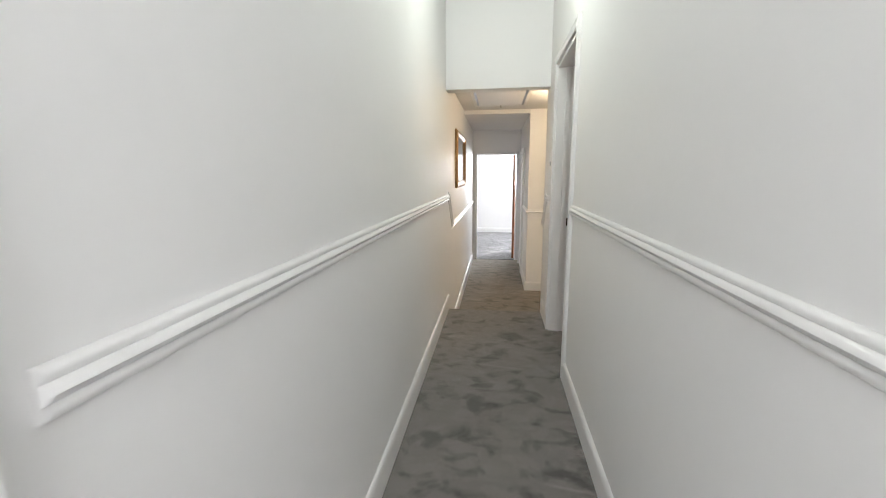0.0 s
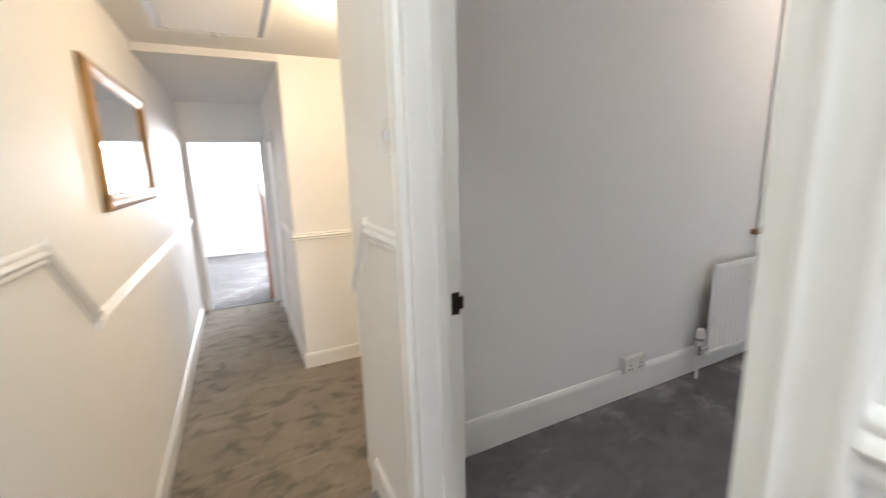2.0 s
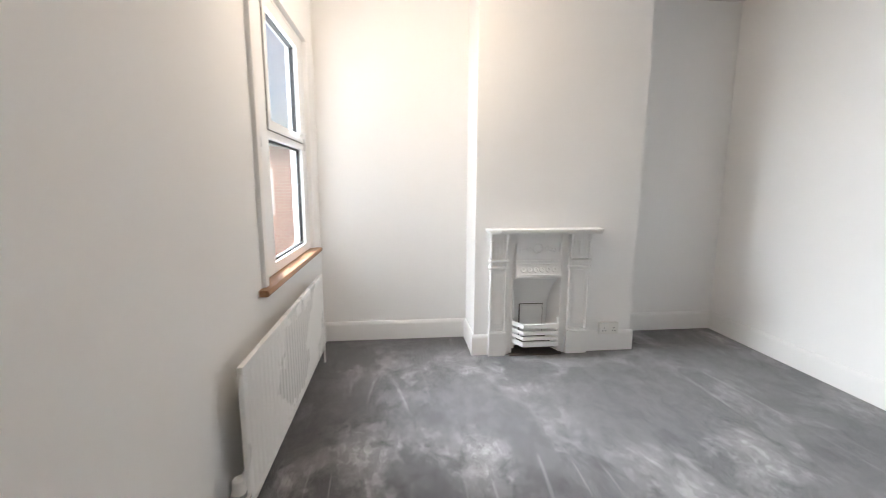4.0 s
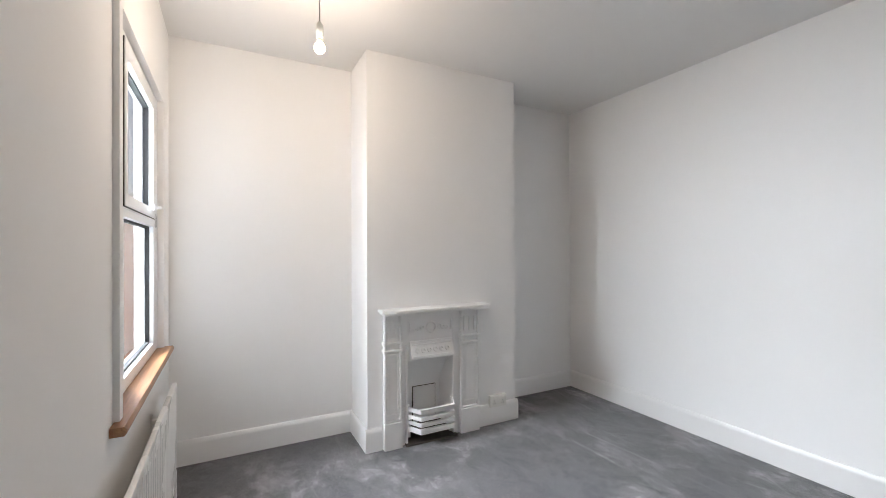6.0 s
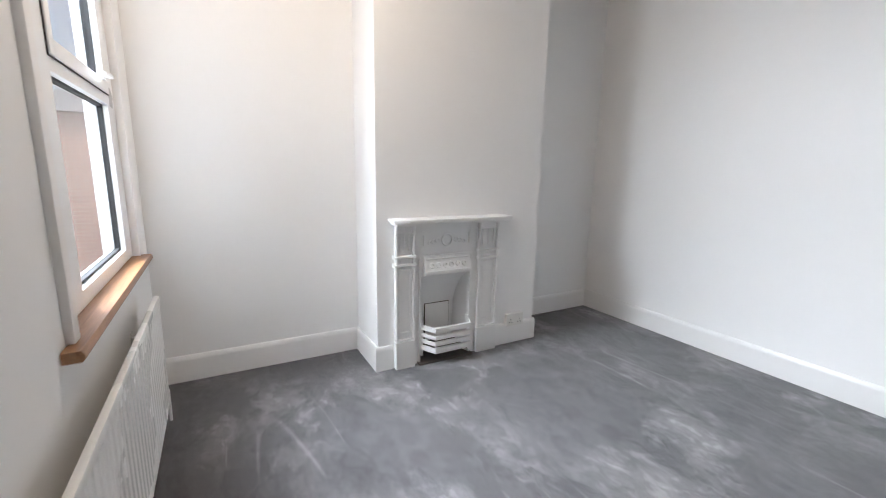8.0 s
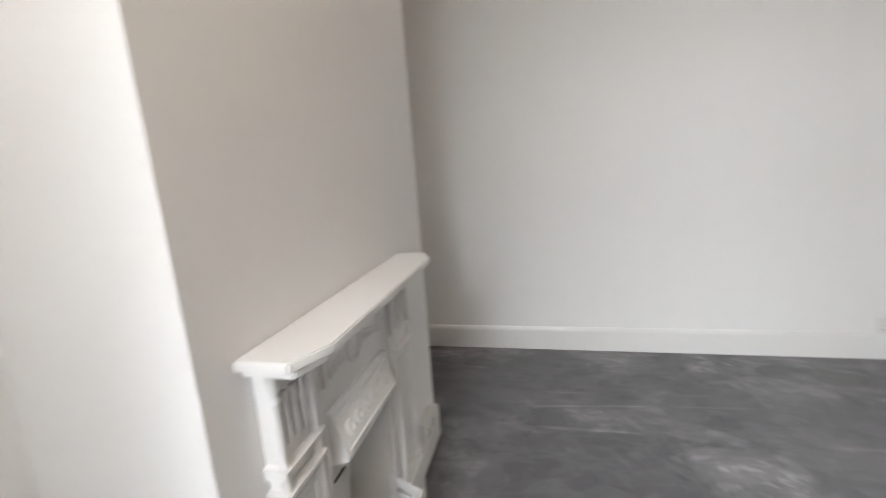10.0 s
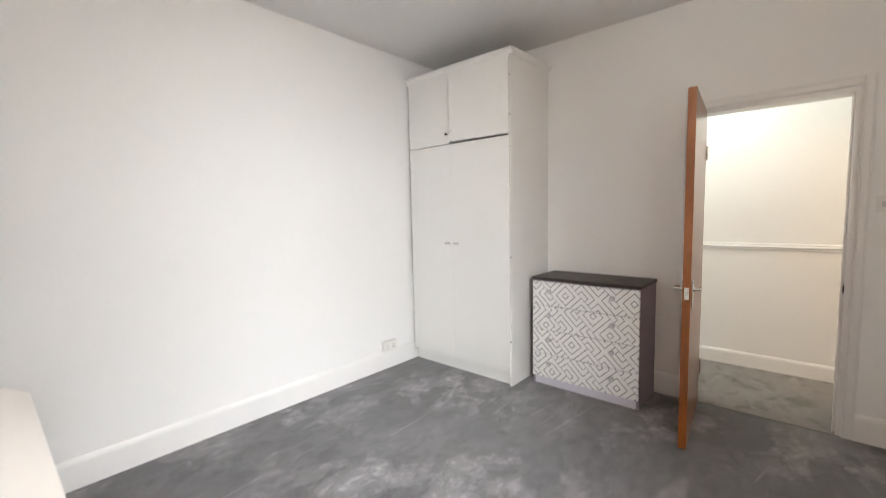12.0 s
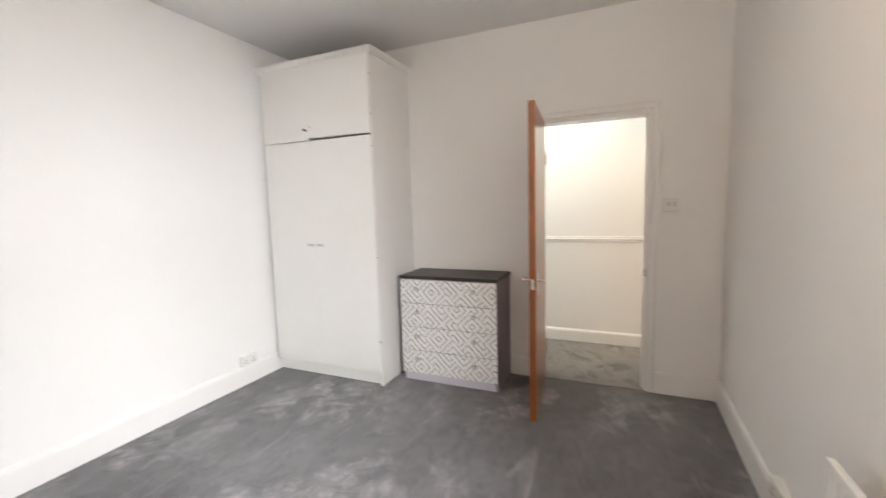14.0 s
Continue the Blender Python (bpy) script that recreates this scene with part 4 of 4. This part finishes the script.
# no real hole: its shade is a near-black patch on the plate
part("latch_hole", boxes(((0.958, DN - 0.0235, 0.852), (0.971, DN - 0.0222, 0.880))), GAP_SHADE, strike)

# ---- sockets and switches ----


def wall_plate(name, base, rz, w, h, label, category, kind_of):
    """A plate on a wall that faces local -y; base is the middle of its back."""
    ob = thing(name, base, label, category, rz=rz)
    part("box", boxes(((-w / 2, -0.026, -h / 2), (w / 2, 0, h / 2)), bevel=0.004), PLASTIC, ob, local=True)
    plate = part("faceplate", boxes(((-w / 2 - 0.002, -0.034, -h / 2 - 0.002), (w / 2 + 0.002, -0.026, h / 2 + 0.002)), bevel=0.003), PLASTIC, ob, local=True)
    if kind_of == "socket":
        for s in (-1, 1):
            cx = s * w * 0.26
            part("rocker", boxes(((cx - s * 0.0 - 0.008, -0.039, 0.014), (cx + 0.008, -0.034, 0.034)), bevel=0.002), PLASTIC, plate, local=True)
            for dx, dz in ((0, 0.004), (-0.011, -0.018), (0.011, -0.018)):
                # slots are near-black patches, their inner shade put into the colour
                part("pin_slot", boxes(((cx + dx - 0.003, -0.0348, dz - 0.004), (cx + dx + 0.003, -0.0338, dz + 0.004))), GAP_SHADE, plate, local=True)
    else:
        for cx in (-0.018, 0.018):
            part("rocker", boxes(((cx - 0.007, -0.040, -0.015), (cx + 0.007, -0.034, 0.015)), bevel=0.002), KNOBGLASS, plate, "small pale grey rocker", local=True)
    return ob


wall_plate("double_socket", (1.893, S + 0.001, 0.200), 180, 0.146, 0.086, "white double socket above the skirting", "socket", "socket")
wall_plate("double_socket", (2.248, N - 0.001, 0.18), 0, 0.146, 0.086, "white double socket above the skirting", "socket", "socket")
wall_plate("double_socket", (BX - 0.001, 1.777, 0.181), -90, 0.146, 0.086, "white surface-mounted double socket beside the fireplace", "socket", "socket")
wall_plate("light_switch", (W + 0.001, 3.658, 1.347), 90, 0.086, 0.086, "white light switch beside the bedroom door", "light switch", "switch")
wall_plate("light_switch", (HF + 0.018, 3.605, 1.30), -90, 0.086, 0.086, "white light switch on the landing wall", "light switch", "switch")

# ---- pendant bulb ----
PX0, PY0 = 3.608, 3.259


def drop(*zs):
    return [(PX0, PY0, z) for z in zs]


pend = thing("pendant_light", (PX0, PY0, CH), "bare lit bulb hanging on a thin flex", "pendant light")
part("ceiling_rose", tube(drop(CH - 0.001, CH - 0.012, CH - 0.028, CH - 0.032), [0.042, 0.042, 0.026, 0.008], 20), PLASTIC, pend, "white ceiling rose")
part("flex", tube(drop(CH - 0.03, 2.430), 0.0032, 8), PLASTIC_G, pend, "thin grey flex")
part("lampholder", tube(drop(2.434, 2.428, 2.416, 2.393, 2.368, 2.356), [0.006, 0.011, 0.016, 0.0185, 0.0175, 0.014], 18), PLASTIC, pend, "white lampholder")
part("bulb_cap", tube(drop(2.358, 2.342), [0.011, 0.011], 14), CHROME, pend, "metal bulb cap")
bulb = part("bulb", tube(drop(2.343, 2.336, 2.326, 2.315, 2.302, 2.291, 2.285, 2.283), [0.011, 0.014, 0.021, 0.0255, 0.0255, 0.019, 0.011, 0.003], 22), BULBGLOW, pend, "lit warm bulb")
bulb.visible_shadow = False

# ---- landing and lower hall ----
mir = thing("wall_mirror", (0.01, 5.23, 1.38), "mirror in a moulded antique gilt frame", "mirror")
MY0, MY1, MZ0, MZ1 = 4.668, 5.795, 1.08, 1.683
MOULD = [(0.002, 0), (0.018, 0), (0.030, 0.012), (0.034, 0.026), (0.028, 0.040), (0.020, 0.050), (0.020, 0.062), (0.012, 0.070), (0.002, 0.070)]
for p0, p1, up in (((0, MY0, MZ0), (0, MY1, MZ0), UP), ((0, MY0, MZ1), (0, MY1, MZ1), (0, 0, -1)), ((0, MY0, MZ0 + 0.02), (0, MY0, MZ1 - 0.02), Y), ((0, MY1, MZ0 + 0.02), (0, MY1, MZ1 - 0.02), NY)):
    bm = bmesh.new()
    run_into(bm, p0, p1, X, up, MOULD)
    part("frame_rail", bm, GILT, mir, "antique gilt moulding", smooth=50)
part("mirror_glass", boxes(((0.004, MY0 + 0.06, MZ0 + 0.06), (0.012, MY1 - 0.06, MZ1 - 0.06))), MIRROR, mir, "clear mirror glass")

hatch = thing("loft_hatch", (0.46, 4.97, LC), "white loft hatch with dark gaps along its sides", "loft hatch")
part("panel", boxes(((HX0 + 0.026, HY0 + 0.015, LC - 0.004), (HX1 - 0.026, HY1 - 0.014, LC + 0.018)), bevel=0.003), TRIM, hatch)
part("frame", boxes(((HX0 - 0.03, HY0 - 0.03, LC - 0.006), (HX0 + 0.005, HY1 + 0.035, LC)), ((HX1 - 0.005, HY0 - 0.03, LC - 0.006), (HX1 + 0.03, HY1 + 0.035, LC)), ((HX0 + 0.005, HY1 - 0.004, LC - 0.006), (HX1 - 0.005, HY1 + 0.035, LC)), bevel=0.004), TRIM, hatch)
part("catch", tube([(0.465, 5.50, LC - 0.002), (0.465, 5.50, LC - 0.014), (0.465, 5.50, LC - 0.026), (0.465, 5.50, LC - 0.030)], [0.006, 0.007, 0.013, 0.008]), CHROME, hatch, "small metal catch")

fl = thing("door_2", (0.76, END + 0.10, LOW + 0.01), "brown wooden door standing open into the far room", "door", rz=82, kind="structure")
part("leaf", boxes(((0, 0, 0), (0.68, 0.038, 1.89)), bevel=0.002), DOORWOOD, fl, local=True)
part("lever", tube([(0.62, 0.038, 0.90), (0.62, 0.08, 0.90), (0.52, 0.085, 0.895)], 0.008), CHROME, fl, "chrome lever handle", local=True)

cl = thing("ceiling_light", (0.44, 2.55, HC), "round white flush ceiling light, lit", "ceiling light")
part("base", tube([(0.44, 2.55, HC), (0.44, 2.55, HC - 0.025)], 0.10, 28), PLASTIC, cl)
gl = part("diffuser", tube([(0.44, 2.55, HC - 0.025), (0.44, 2.55, HC - 0.05), (0.44, 2.55, HC - 0.075), (0.44, 2.55, HC - 0.085)], [0.13, 0.125, 0.085, 0.02], 28), DIFFUSER, cl, "lit opal diffuser")
gl.visible_shadow = False
sl = thing("stair_lamp", (1.17, 4.70, LC), "bare warm bulb hanging over the stairs, lit", "pendant light")
part("flex", tube([(1.17, 4.70, LC), (1.17, 4.70, 1.93)], 0.004, 8), PLASTIC, sl)
gl = part("bulb", tube([(1.17, 4.70, 1.935), (1.17, 4.70, 1.9), (1.17, 4.70, 1.865), (1.17, 4.70, 1.83), (1.17, 4.70, 1.815)], [0.013, 0.018, 0.032, 0.024, 0.004], 18), BULBGLOW, sl, "lit warm bulb")
gl.visible_shadow = False
# window_3 is unseen, added to go with the landing's assumed daylight
for name, x0, x1, y0, z0, z1, label in (("window_2", 1.12, 2.2, FAR + 0.04, 0.78, 1.93, "bright white framed window of the far room"), ("window_3", 0.13, 0.75, -1.30, 0.98, 2.12, "unseen white framed window assumed at the landing's end")):
    sw = thing(name, ((x0 + x1) / 2, y0, z0), label, "window", kind="structure")
    part("window_frame", ring_x(x0, x1, z0, z1, y0, y0 + 0.05, 0.05), UPVC, sw)
    part("glazing_bar", boxes(((x0 + 0.05, y0 + 0.005, z0 + 0.28), (x1 - 0.05, y0 + 0.045, z0 + 0.32))), UPVC, sw)
